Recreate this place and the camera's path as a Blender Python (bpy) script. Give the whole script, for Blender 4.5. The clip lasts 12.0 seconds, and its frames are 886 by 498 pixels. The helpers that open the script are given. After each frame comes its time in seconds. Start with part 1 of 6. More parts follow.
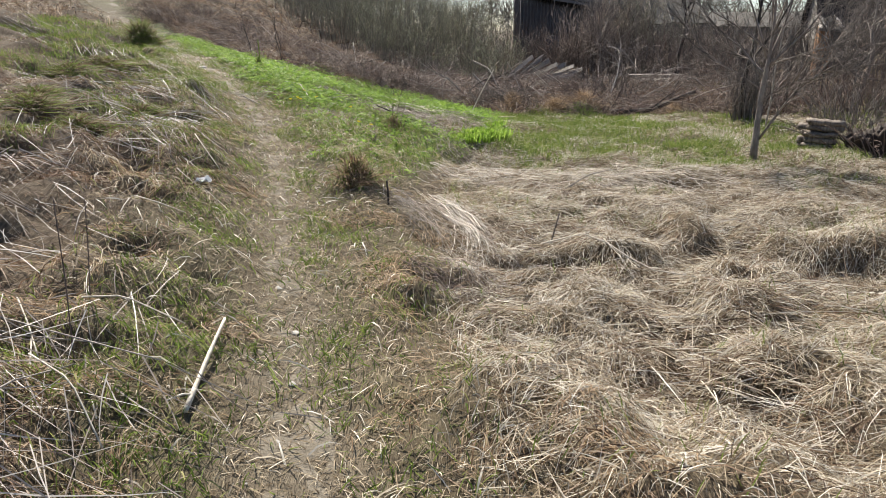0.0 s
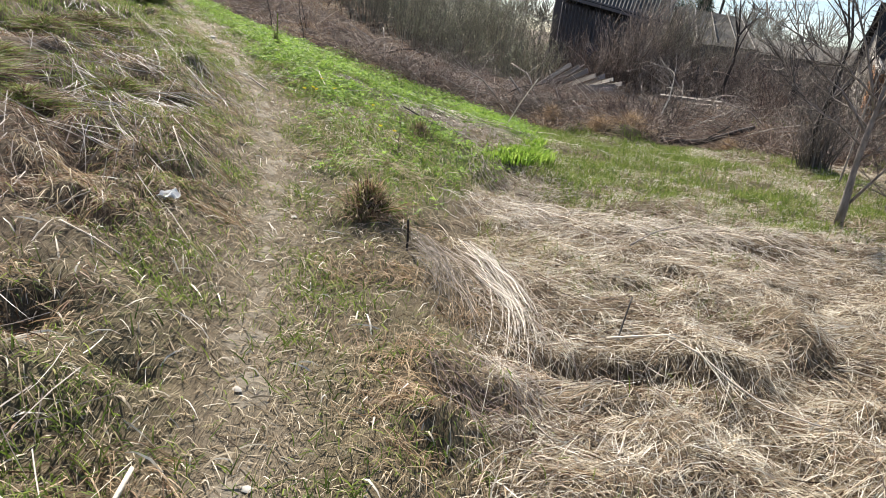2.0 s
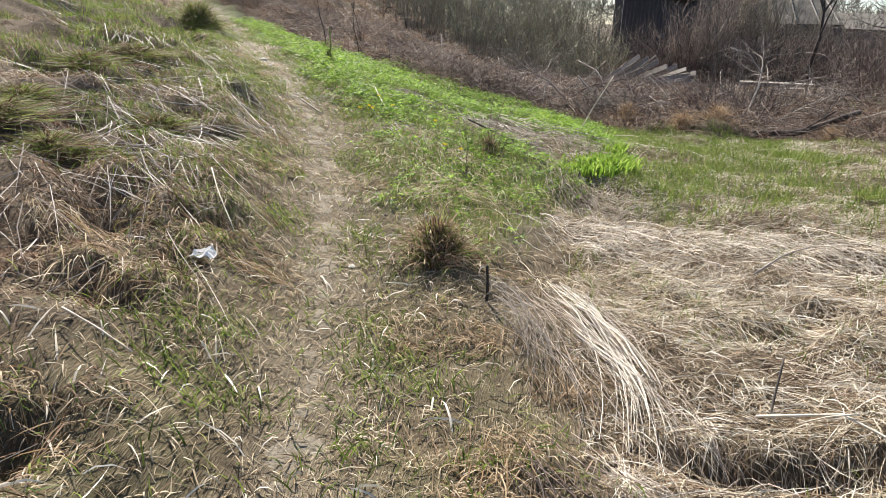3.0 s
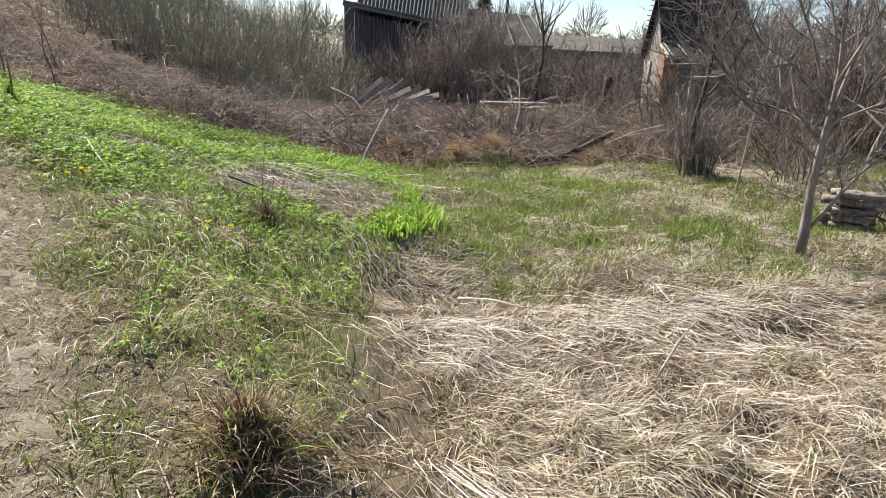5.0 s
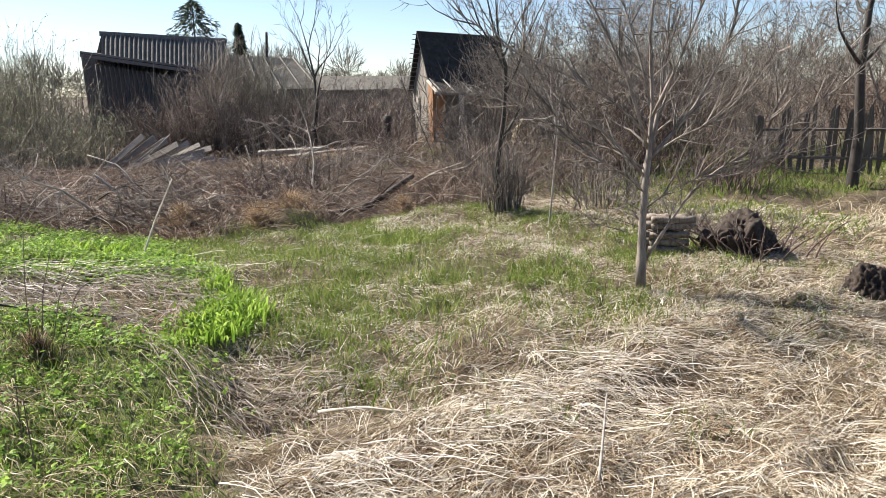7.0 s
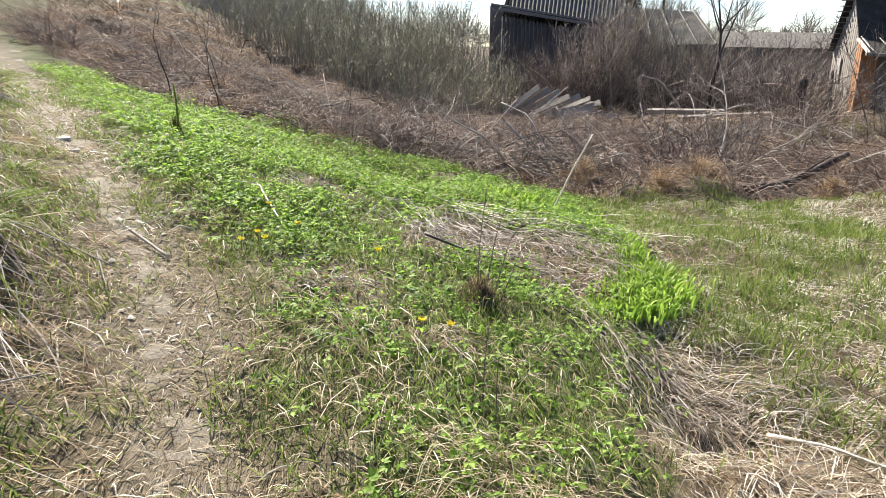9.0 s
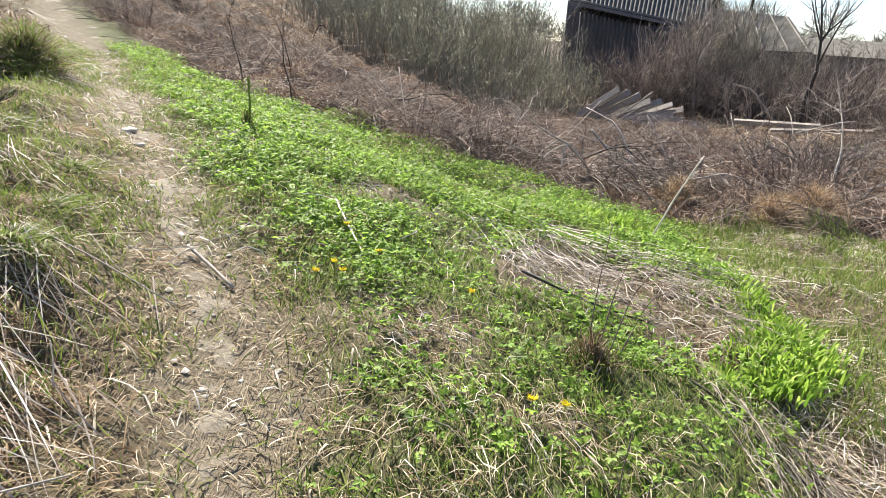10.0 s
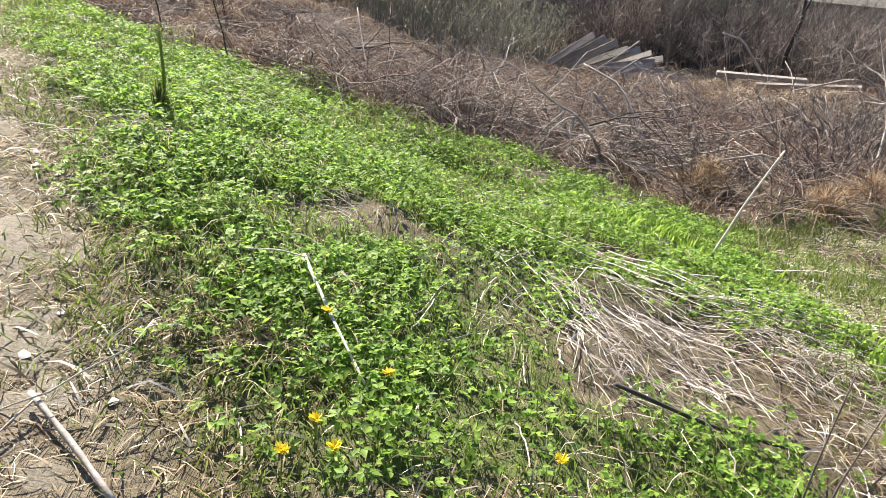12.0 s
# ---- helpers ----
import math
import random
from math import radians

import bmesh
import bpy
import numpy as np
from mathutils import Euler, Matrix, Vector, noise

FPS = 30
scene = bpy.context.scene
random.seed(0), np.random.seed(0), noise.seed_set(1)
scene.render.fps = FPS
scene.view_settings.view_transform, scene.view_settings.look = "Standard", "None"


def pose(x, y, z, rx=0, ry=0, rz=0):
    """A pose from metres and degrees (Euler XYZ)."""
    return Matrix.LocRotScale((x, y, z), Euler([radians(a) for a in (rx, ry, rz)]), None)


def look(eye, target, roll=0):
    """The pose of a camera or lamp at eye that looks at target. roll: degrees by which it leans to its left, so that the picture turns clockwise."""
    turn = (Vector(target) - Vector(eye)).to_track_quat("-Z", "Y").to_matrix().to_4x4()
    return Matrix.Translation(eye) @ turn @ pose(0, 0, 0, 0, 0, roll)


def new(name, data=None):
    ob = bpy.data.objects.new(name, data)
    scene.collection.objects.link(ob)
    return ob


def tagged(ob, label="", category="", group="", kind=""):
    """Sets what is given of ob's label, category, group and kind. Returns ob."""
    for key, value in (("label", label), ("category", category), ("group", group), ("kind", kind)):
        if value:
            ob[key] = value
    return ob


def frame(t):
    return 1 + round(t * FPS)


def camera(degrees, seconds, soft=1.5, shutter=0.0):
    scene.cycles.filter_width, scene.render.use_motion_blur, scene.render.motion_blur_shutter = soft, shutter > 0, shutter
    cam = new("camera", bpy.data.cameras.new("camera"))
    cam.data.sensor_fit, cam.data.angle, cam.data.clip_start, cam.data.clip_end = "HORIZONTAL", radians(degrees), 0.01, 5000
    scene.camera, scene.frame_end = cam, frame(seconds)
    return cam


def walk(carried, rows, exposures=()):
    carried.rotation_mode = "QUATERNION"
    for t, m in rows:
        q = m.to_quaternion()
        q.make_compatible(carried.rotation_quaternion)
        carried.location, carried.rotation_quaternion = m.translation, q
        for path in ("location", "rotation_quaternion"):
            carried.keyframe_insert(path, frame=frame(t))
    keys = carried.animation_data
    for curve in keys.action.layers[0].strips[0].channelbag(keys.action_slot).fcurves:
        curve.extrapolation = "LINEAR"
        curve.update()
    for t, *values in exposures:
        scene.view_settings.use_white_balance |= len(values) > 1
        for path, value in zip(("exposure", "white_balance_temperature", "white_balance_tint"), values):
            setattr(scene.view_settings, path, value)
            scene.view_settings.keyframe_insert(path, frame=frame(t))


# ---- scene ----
cam = camera(66.4, 12.0, soft=0.6)
METRES, EYE, TILT, LEAN, TURN = 8.7, 1.5, -18.0, 0.0, 0.0
ROWS = [
    (0.0, 0.0, 0.0, 0.0, -0.0, 0.0, -0.0),
    (0.5, -0.0096, 0.0316, 0.0103, 3.11, -1.66, -2.58),
    (1.0, -0.0152, 0.0801, 0.028, 8.32, -2.21, -5.1),
    (1.5, -0.0134, 0.1143, 0.0381, 3.94, -0.82, -1.8),
    (2.0, -0.0252, 0.158, 0.0569, 0.35, -0.73, -6.94),
    (2.5, -0.0356, 0.2066, 0.0652, 2.22, -1.26, -4.39),
    (3.0, -0.0415, 0.2504, 0.0863, 5.96, -1.02, -3.96),
    (3.5, -0.0554, 0.3004, 0.1057, 1.43, -0.16, -4.83),
    (5.5, -0.0904, 0.4794, 0.1719, -17.31, 0.79, 4.83),
    (6.0, -0.0818, 0.5155, 0.1907, -17.96, 1.6, 6.69),
    (6.5, -0.0827, 0.5243, 0.1959, -28.68, 1.68, 9.02),
    (7.0, -0.0978, 0.5398, 0.201, -33.26, 1.54, 11.37),
    (9.0, -0.1454, 0.6157, 0.2243, -4.66, 1.15, 1.11),
    (9.5, -0.1582, 0.6516, 0.2366, 1.26, 0.63, -0.7),
    (10.0, -0.174, 0.6914, 0.258, -0.34, 0.32, -3.03),
    (10.5, -0.1773, 0.7411, 0.2704, -3.49, -0.03, -2.15),
    (11.0, -0.1834, 0.7863, 0.2953, -0.84, 0.86, -1.49),
    (11.5, -0.2056, 0.8354, 0.3182, -0.24, 1.2, -3.14),
    (12.0, -0.22, 0.8893, 0.3264, -5.13, -4.61, -3.11),
]
walk(cam, [(t, pose(0, 0, EYE, TILT, LEAN, TURN) @ pose(METRES * x, METRES * y, METRES * z, 90 + pitch, roll, yaw)) for t, x, y, z, yaw, pitch, roll in ROWS],
     exposures=((0.0, 1.0), (2.5, 1.21), (5.5, 1.25), (7.0, 1.31), (9.5, 1.58), (12.0, 1.65)))

# ---- world, sun, exposure ----
SUN_AZ, SUN_EL = 24.0, 44.0          # degrees left of the +y axis, and above the horizon
world = bpy.data.worlds.new("sky")
scene.world = world
world.use_nodes = True
wn = world.node_tree.nodes
sky = wn.new("ShaderNodeTexSky")
sky.sky_type, sky.sun_disc = "NISHITA", False
sky.sun_elevation, sky.sun_rotation = radians(SUN_EL), radians(-SUN_AZ)
sky.dust_density, sky.air_density, sky.ozone_density = 0.4, 0.75, 1.4
wn["Background"].inputs[1].default_value = 0.067
world.node_tree.links.new(sky.outputs[0], wn["Background"].inputs[0])
sun_data = bpy.data.lights.new("sun", "SUN")
sun_data.energy, sun_data.angle, sun_data.color = 5.0, radians(0.6), (1.0, 0.935, 0.83)
sun = new("sun", sun_data)
sun_to = Vector((-math.sin(radians(SUN_AZ)) * math.cos(radians(SUN_EL)), math.cos(radians(SUN_AZ)) * math.cos(radians(SUN_EL)), math.sin(radians(SUN_EL))))
sun.matrix_world = look(sun_to * 60, (0, 0, 0))

rng = np.random.default_rng(7)


# ---- materials ----
def shader(name):
    m = bpy.data.materials.new(name)
    m.use_nodes = True
    nt = m.node_tree
    return m, nt, nt.nodes["Principled BSDF"], nt.nodes["Material Output"]


def node(nt, kind, **kw):
    n = nt.nodes.new(kind)
    for k, v in kw.items():
        n.inputs[k].default_value = v
    return n


def ramp(nt, fac, stops):
    r = nt.nodes.new("ShaderNodeValToRGB")
    el = r.color_ramp.elements
    while len(el) < len(stops):
        el.new(0.5)
    for e, (p, c) in zip(el, stops):
        e.position, e.color = p, (*c, 1)
    nt.links.new(fac, r.inputs[0])
    return r.outputs[0]


def mix(nt, fac, a, b, mode="MIX"):
    n = nt.nodes.new("ShaderNodeMix")
    n.data_type, n.blend_type = "RGBA", mode
    for sock, v in ((n.inputs[0], fac), (n.inputs[6], a), (n.inputs[7], b)):
        if isinstance(v, (float, int)):
            sock.default_value = v
        elif isinstance(v, tuple):
            sock.default_value = (*v, 1)
        else:
            nt.links.new(v, sock)
    return n.outputs[2]


def noise_tex(nt, scale, detail=4.0, rough=0.6, coord="Object", stretch=None):
    tc = nt.nodes.new("ShaderNodeTexCoord")
    out = tc.outputs[coord]
    if stretch:
        mp = nt.nodes.new("ShaderNodeMapping")
        mp.inputs["Scale"].default_value = stretch
        nt.links.new(out, mp.inputs[0])
        out = mp.outputs[0]
    n = node(nt, "ShaderNodeTexNoise", Scale=scale, Detail=detail, Roughness=rough)
    nt.links.new(out, n.inputs["Vector"])
    return n.outputs["Fac"]


def add_bump(nt, bsdf, fac, strength=0.4, dist=0.01):
    b = node(nt, "ShaderNodeBump", Strength=strength, Distance=dist)
    nt.links.new(fac, b.inputs["Height"])
    nt.links.new(b.outputs[0], bsdf.inputs["Normal"])


def blade_material(name, stops, through_light=0.35, rough=0.6, patchy=0.25):
    """Thin plant matter: colour by island, lit through from behind."""
    m, nt, bsdf, out = shader(name)
    geo = nt.nodes.new("ShaderNodeNewGeometry")
    col = ramp(nt, geo.outputs["Random Per Island"], stops)
    big = noise_tex(nt, 1.7, 3, 0.6)
    patch = noise_tex(nt, 4.5, 3, 0.65)
    col = mix(nt, 0.45, col, ramp(nt, big, [(0.3, (0.62, 0.60, 0.58)), (0.7, (1.0, 1.0, 1.0))]), "MULTIPLY")
    col = mix(nt, patchy, col, ramp(nt, patch, [(0.36, (0.42, 0.35, 0.29)), (0.56, (1.0, 1.0, 1.0))]), "MULTIPLY")
    nt.links.new(col, bsdf.inputs["Base Color"])
    bsdf.inputs["Roughness"].default_value = rough
    bsdf.inputs["Specular IOR Level"].default_value = 0.22
    tr = nt.nodes.new("ShaderNodeBsdfTranslucent")
    nt.links.new(col, tr.inputs[0])
    ms = nt.nodes.new("ShaderNodeMixShader")
    ms.inputs[0].default_value = through_light
    nt.links.new(bsdf.outputs[0], ms.inputs[1])
    nt.links.new(tr.outputs[0], ms.inputs[2])
    nt.links.new(ms.outputs[0], out.inputs[0])
    return m


def bark_material(name, dark, light, scale=14.0, rough=0.85, island=True):
    m, nt, bsdf, out = shader(name)
    n = noise_tex(nt, scale, 5, 0.65, stretch=(1, 1, 0.3))
    col = ramp(nt, n, [(0.3, dark), (0.7, light)])
    if island:
        geo = nt.nodes.new("ShaderNodeNewGeometry")
        col = mix(nt, 0.7, col, ramp(nt, geo.outputs["Random Per Island"], [(0, (0.4, 0.37, 0.36)), (0.6, (1, 1, 1)), (1, (1.9, 1.8, 1.7))]), "MULTIPLY")
    nt.links.new(col, bsdf.inputs["Base Color"])
    bsdf.inputs["Roughness"].default_value = rough
    add_bump(nt, bsdf, n, 0.6, 0.01)
    return m


def plank_material(name, dark, light, along=(12, 12, 1.2), rough=0.8, spread=0.5):
    """Weathered timber: grain along local z, a tone for each piece."""
    m, nt, bsdf, out = shader(name)
    n = noise_tex(nt, 3.0, 6, 0.7, stretch=along)
    col = ramp(nt, n, [(0.28, dark), (0.72, light)])
    info = nt.nodes.new("ShaderNodeObjectInfo")
    col = mix(nt, spread, col, ramp(nt, info.outputs["Random"], [(0, (0.55, 0.52, 0.5)), (1, (1.25, 1.2, 1.15))]), "MULTIPLY")
    nt.links.new(col, bsdf.inputs["Base Color"])
    bsdf.inputs["Roughness"].default_value = rough
    add_bump(nt, bsdf, n, 0.5, 0.006)
    return m


def plain_material(name, dark, light, scale=6.0, rough=0.7, metal=0.0):
    m, nt, bsdf, out = shader(name)
    n = noise_tex(nt, scale, 5, 0.65)
    nt.links.new(ramp(nt, n, [(0.3, dark), (0.7, light)]), bsdf.inputs["Base Color"])
    bsdf.inputs["Roughness"].default_value, bsdf.inputs["Metallic"].default_value = rough, metal
    bsdf.inputs["Specular IOR Level"].default_value = 0.2
    add_bump(nt, bsdf, n, 0.3, 0.01)
    return m


def ground_material():
    m, nt, bsdf, out = shader("soil and thatch")
    def mask(name):
        a = nt.nodes.new("ShaderNodeAttribute")
        a.attribute_name = name
        return a.outputs["Fac"]
    fine, mid, big = noise_tex(nt, 60, 5, 0.7), noise_tex(nt, 9, 5, 0.65), noise_tex(nt, 1.3, 4, 0.6)
    fibres = None
    for k, (turn, sx) in enumerate(((0.5, 160), (1.7, 130), (2.6, 190))):
        tc = nt.nodes.new("ShaderNodeTexCoord")
        mp = nt.nodes.new("ShaderNodeMapping")
        mp.inputs["Rotation"].default_value = (0, 0, turn)
        mp.inputs["Scale"].default_value = (sx, 9, 9)
        mp.inputs["Location"].default_value = (k * 3.7, k, 0)
        warp = node(nt, "ShaderNodeTexNoise", Scale=3.0, Detail=2.0)
        nt.links.new(tc.outputs["Object"], warp.inputs["Vector"])
        bent = mix(nt, 0.08, tc.outputs["Object"], warp.outputs["Color"], "ADD")
        nt.links.new(bent, mp.inputs[0])
        layer = node(nt, "ShaderNodeTexNoise", Scale=1.0, Detail=1.5, Roughness=0.5)
        nt.links.new(mp.outputs[0], layer.inputs["Vector"])
        one = ramp(nt, layer.outputs["Fac"], [(0.56, (0, 0, 0)), (0.68, (1, 1, 1))])
        fibres = one if fibres is None else mix(nt, 1.0, fibres, one, "LIGHTEN")
    soil = ramp(nt, mid, [(0.25, (0.05, 0.037, 0.025)), (0.75, (0.13, 0.10, 0.07))])
    thatch = ramp(nt, fine, [(0.25, (0.06, 0.043, 0.028)), (0.55, (0.17, 0.13, 0.08)), (0.8, (0.36, 0.29, 0.19))])
    brown = ramp(nt, fine, [(0.25, (0.05, 0.036, 0.026)), (0.75, (0.19, 0.14, 0.10))])
    moss = ramp(nt, fine, [(0.25, (0.05, 0.065, 0.022)), (0.75, (0.15, 0.19, 0.06))])
    path = ramp(nt, fine, [(0.25, (0.17, 0.14, 0.10)), (0.7, (0.38, 0.33, 0.25))])
    col = mix(nt, mid, soil, thatch)
    pale = ramp(nt, mid, [(0.3, (0.15, 0.11, 0.07)), (0.7, (0.40, 0.33, 0.225))])
    col = mix(nt, fibres, col, pale)
    far = ramp(nt, big, [(0.3, (0.07, 0.075, 0.03)), (0.7, (0.17, 0.15, 0.085))])
    col = mix(nt, mask("far"), col, far)
    col = mix(nt, mask("brush"), col, brown)
    g = nt.nodes.new("ShaderNodeMath")
    g.operation = "MULTIPLY"
    nt.links.new(mask("green"), g.inputs[0])
    nt.links.new(ramp(nt, mid, [(0.3, (0.35,) * 3), (0.6, (1,) * 3)]), g.inputs[1])
    col = mix(nt, g.outputs[0], col, moss)
    col = mix(nt, mask("bare"), col, path)
    col = mix(nt, 0.5, col, ramp(nt, big, [(0.3, (0.6,) * 3), (0.7, (1,) * 3)]), "MULTIPLY")
    nt.links.new(col, bsdf.inputs["Base Color"])
    bsdf.inputs["Roughness"].default_value = 0.95
    bsdf.inputs["Specular IOR Level"].default_value = 0.2
    add_bump(nt, bsdf, mix(nt, 0.5, fine, fibres), 0.9, 0.02)
    return m


BANK_STRAW = blade_material("red-brown matted grass", [(0, (0.05, 0.03, 0.02)), (0.45, (0.20, 0.12, 0.078)), (0.8, (0.38, 0.255, 0.17)), (1, (0.58, 0.46, 0.34))], 0.25, 0.6, 0.5)
STRAW = blade_material("bleached straw", [(0, (0.10, 0.07, 0.045)), (0.16, (0.38, 0.30, 0.195)), (0.45, (0.68, 0.60, 0.46)), (1, (0.95, 0.92, 0.84))], 0.3, 0.5, 0.3)
BROWN_STRAW = blade_material("brown dead grass", [(0, (0.05, 0.033, 0.024)), (0.4, (0.2, 0.13, 0.085)), (0.75, (0.4, 0.285, 0.19)), (1, (0.66, 0.55, 0.42))], 0.3, 0.55, 0.5)
RUST_STRAW = blade_material("rust-brown dead grass", [(0, (0.17, 0.105, 0.06)), (0.5, (0.43, 0.3, 0.18)), (1, (0.7, 0.56, 0.38))], 0.35, 0.6)
LITTER = blade_material("mixed straw litter", [(0, (0.22, 0.165, 0.105)), (0.4, (0.46, 0.365, 0.235)), (0.75, (0.64, 0.54, 0.38)), (1, (0.88, 0.81, 0.68))], 0.3, 0.55, 0.35)
GREY_STRAW = blade_material("grey weathered stalks", [(0, (0.15, 0.12, 0.105)), (0.35, (0.36, 0.31, 0.275)), (0.75, (0.6, 0.55, 0.5)), (1, (0.84, 0.8, 0.75))], 0.2, 0.5)
GRASS = blade_material("young grass", [(0, (0.07, 0.12, 0.02)), (0.5, (0.19, 0.27, 0.05)), (0.85, (0.30, 0.37, 0.10)), (1, (0.50, 0.46, 0.24))], 0.45)
HERB = blade_material("herb leaves", [(0, (0.07, 0.14, 0.03)), (0.4, (0.22, 0.385, 0.05)), (1, (0.43, 0.61, 0.12))], 0.55, 0.5, 0.3)
LILY = blade_material("bright strap leaves", [(0, (0.14, 0.26, 0.03)), (0.5, (0.31, 0.47, 0.07)), (1, (0.50, 0.63, 0.16))], 0.5, 0.45)
YELLOW = blade_material("yellow petals", [(0, (0.85, 0.70, 0.03)), (1, (0.95, 0.82, 0.08))], 0.3)
CATKIN = blade_material("grey-green buds", [(0, (0.20, 0.21, 0.14)), (1, (0.42, 0.44, 0.29))], 0.3)
NEEDLES = blade_material("dark conifer needles", [(0, (0.03, 0.05, 0.028)), (1, (0.085, 0.115, 0.065))], 0.15)
FARLEAF = blade_material("hazy far twigs", [(0, (0.16, 0.15, 0.13)), (1, (0.30, 0.29, 0.25))], 0.2)
BRAMBLE = bark_material("brown bramble canes", (0.085, 0.06, 0.052), (0.21, 0.155, 0.13), 30)
TWIG = bark_material("grey twigs", (0.10, 0.085, 0.075), (0.27, 0.235, 0.205), 30)
DARKTWIG = bark_material("dark grey-brown twigs", (0.055, 0.045, 0.04), (0.17, 0.14, 0.12), 30)
GREYCANE = bark_material("grey dead canes", (0.20, 0.165, 0.14), (0.42, 0.36, 0.31), 30)
OLIVE_TWIG = bark_material("olive willow shoots", (0.16, 0.15, 0.11), (0.38, 0.35, 0.275), 30)
BARK = bark_material("grey-brown bark", (0.12, 0.095, 0.08), (0.36, 0.31, 0.27), 18, island=False)
DARKBARK = bark_material("dark old bark", (0.022, 0.018, 0.015), (0.075, 0.062, 0.053), 12, island=False)
# near-black: the hollow's shade is put into this wood colour
SHADED_ROTWOOD = bark_material("rotten wood darkened by shade", (0.008, 0.005, 0.004), (0.055, 0.036, 0.025), 20, island=False)
LOGWOOD = bark_material("grey split logs", (0.07, 0.052, 0.04), (0.33, 0.275, 0.225), 22)
PALESTICK = bark_material("barkless pale stick", (0.42, 0.36, 0.28), (0.74, 0.68, 0.58), 20, island=False)
GREYSTICK = bark_material("weathered grey stick", (0.20, 0.17, 0.15), (0.46, 0.41, 0.36), 20, island=False)
FENCEWOOD = plank_material("grey-brown old pales", (0.05, 0.043, 0.036), (0.19, 0.165, 0.14))
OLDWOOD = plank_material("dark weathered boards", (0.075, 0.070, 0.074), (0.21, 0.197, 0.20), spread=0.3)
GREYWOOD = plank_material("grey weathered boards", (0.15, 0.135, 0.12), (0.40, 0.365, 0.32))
ORANGEWOOD = plank_material("orange-brown boards", (0.20, 0.10, 0.05), (0.46, 0.25, 0.13))
PALEWOOD = plank_material("bleached boards", (0.30, 0.27, 0.24), (0.66, 0.61, 0.55))
SLATE = plain_material("grey corrugated sheet", (0.085, 0.08, 0.075), (0.20, 0.19, 0.178), 5, 0.95)
TARROOF = plain_material("black tarred roofing", (0.022, 0.02, 0.02), (0.06, 0.055, 0.052), 4, 0.9)
ROOFGREY = plain_material("mossy grey roofing", (0.10, 0.092, 0.082), (0.20, 0.185, 0.165), 3, 0.95)
STONE = plain_material("pale stone", (0.28, 0.26, 0.23), (0.58, 0.55, 0.50), 25, 0.85)
PAPER = plain_material("dirty white plastic scrap", (0.55, 0.54, 0.52), (0.82, 0.82, 0.80), 20, 0.6)
SACK = plain_material("pale tan sackcloth", (0.42, 0.33, 0.20), (0.66, 0.55, 0.38), 20, 0.9)
BLUEDRUM = plain_material("faded blue-grey paint", (0.035, 0.045, 0.07), (0.09, 0.11, 0.16), 6, 0.6)
WHITEWASH = plain_material("grey-white whitewash", (0.26, 0.26, 0.255), (0.40, 0.39, 0.38), 3, 0.9)
GROUND = ground_material()


# ---- the lie of the land ----
def softplus(u, w):
    return w * np.logaddexp(0, u / w)


def ease(y, ys, xs):
    return sum(np.interp(y + o, ys, xs) for o in (-1, -0.5, 0, 0.5, 1)) / 5


PATH_Y = (-6, 0, 2.05, 3.3, 4.7, 5.7, 7.9, 9.0, 9.9, 10.9, 11.7, 13.9, 16, 22, 30)
PATH_X = (0.3, -0.1, -0.46, -0.87, -1.16, -1.4, -2.0, -2.42, -2.83, -3.4, -3.85, -5.15, -6.2, -10.4, -15)
FOOT_Y = (-6, 4, 6, 8.8, 10, 12.8, 16.5, 20, 40)
FOOT_X = (-0.4, -0.2, 0, 0.5, 0.9, 1.0, 0, -0.6, -1)


def path_x(y):
    return ease(y, PATH_Y, PATH_X)


def bell(x, y, cx, cy, sx, sy):
    return np.exp(-((x - cx) / sx) ** 2 - ((y - cy) / sy) ** 2)


def step(a, b, v):
    t = np.clip((v - a) / (b - a), 0, 1)
    return t * t * (3 - 2 * t)


def vnoise(x, y, size, seed=0):
    """Smooth value noise from 0 to 1 on a lattice of that size."""
    u, v = np.asarray(x) / size + 37.3 * seed, np.asarray(y) / size - 11.7 * seed
    i, j = np.floor(u).astype(np.int64), np.floor(v).astype(np.int64)
    fu, fv = u - i, v - j
    fu, fv = fu * fu * (3 - 2 * fu), fv * fv * (3 - 2 * fv)
    def hashed(a, b):
        n = (a * 374761393 + b * 668265263 + seed * 982451653) & 0x7FFFFFFF
        n = ((n ^ (n >> 13)) * 1274126177) & 0x7FFFFFFF
        return ((n ^ (n >> 16)) & 0xFFFF) / 65535.0
    return (hashed(i, j) * (1 - fu) + hashed(i + 1, j) * fu) * (1 - fv) + (hashed(i, j + 1) * (1 - fu) + hashed(i + 1, j + 1) * fu) * fv


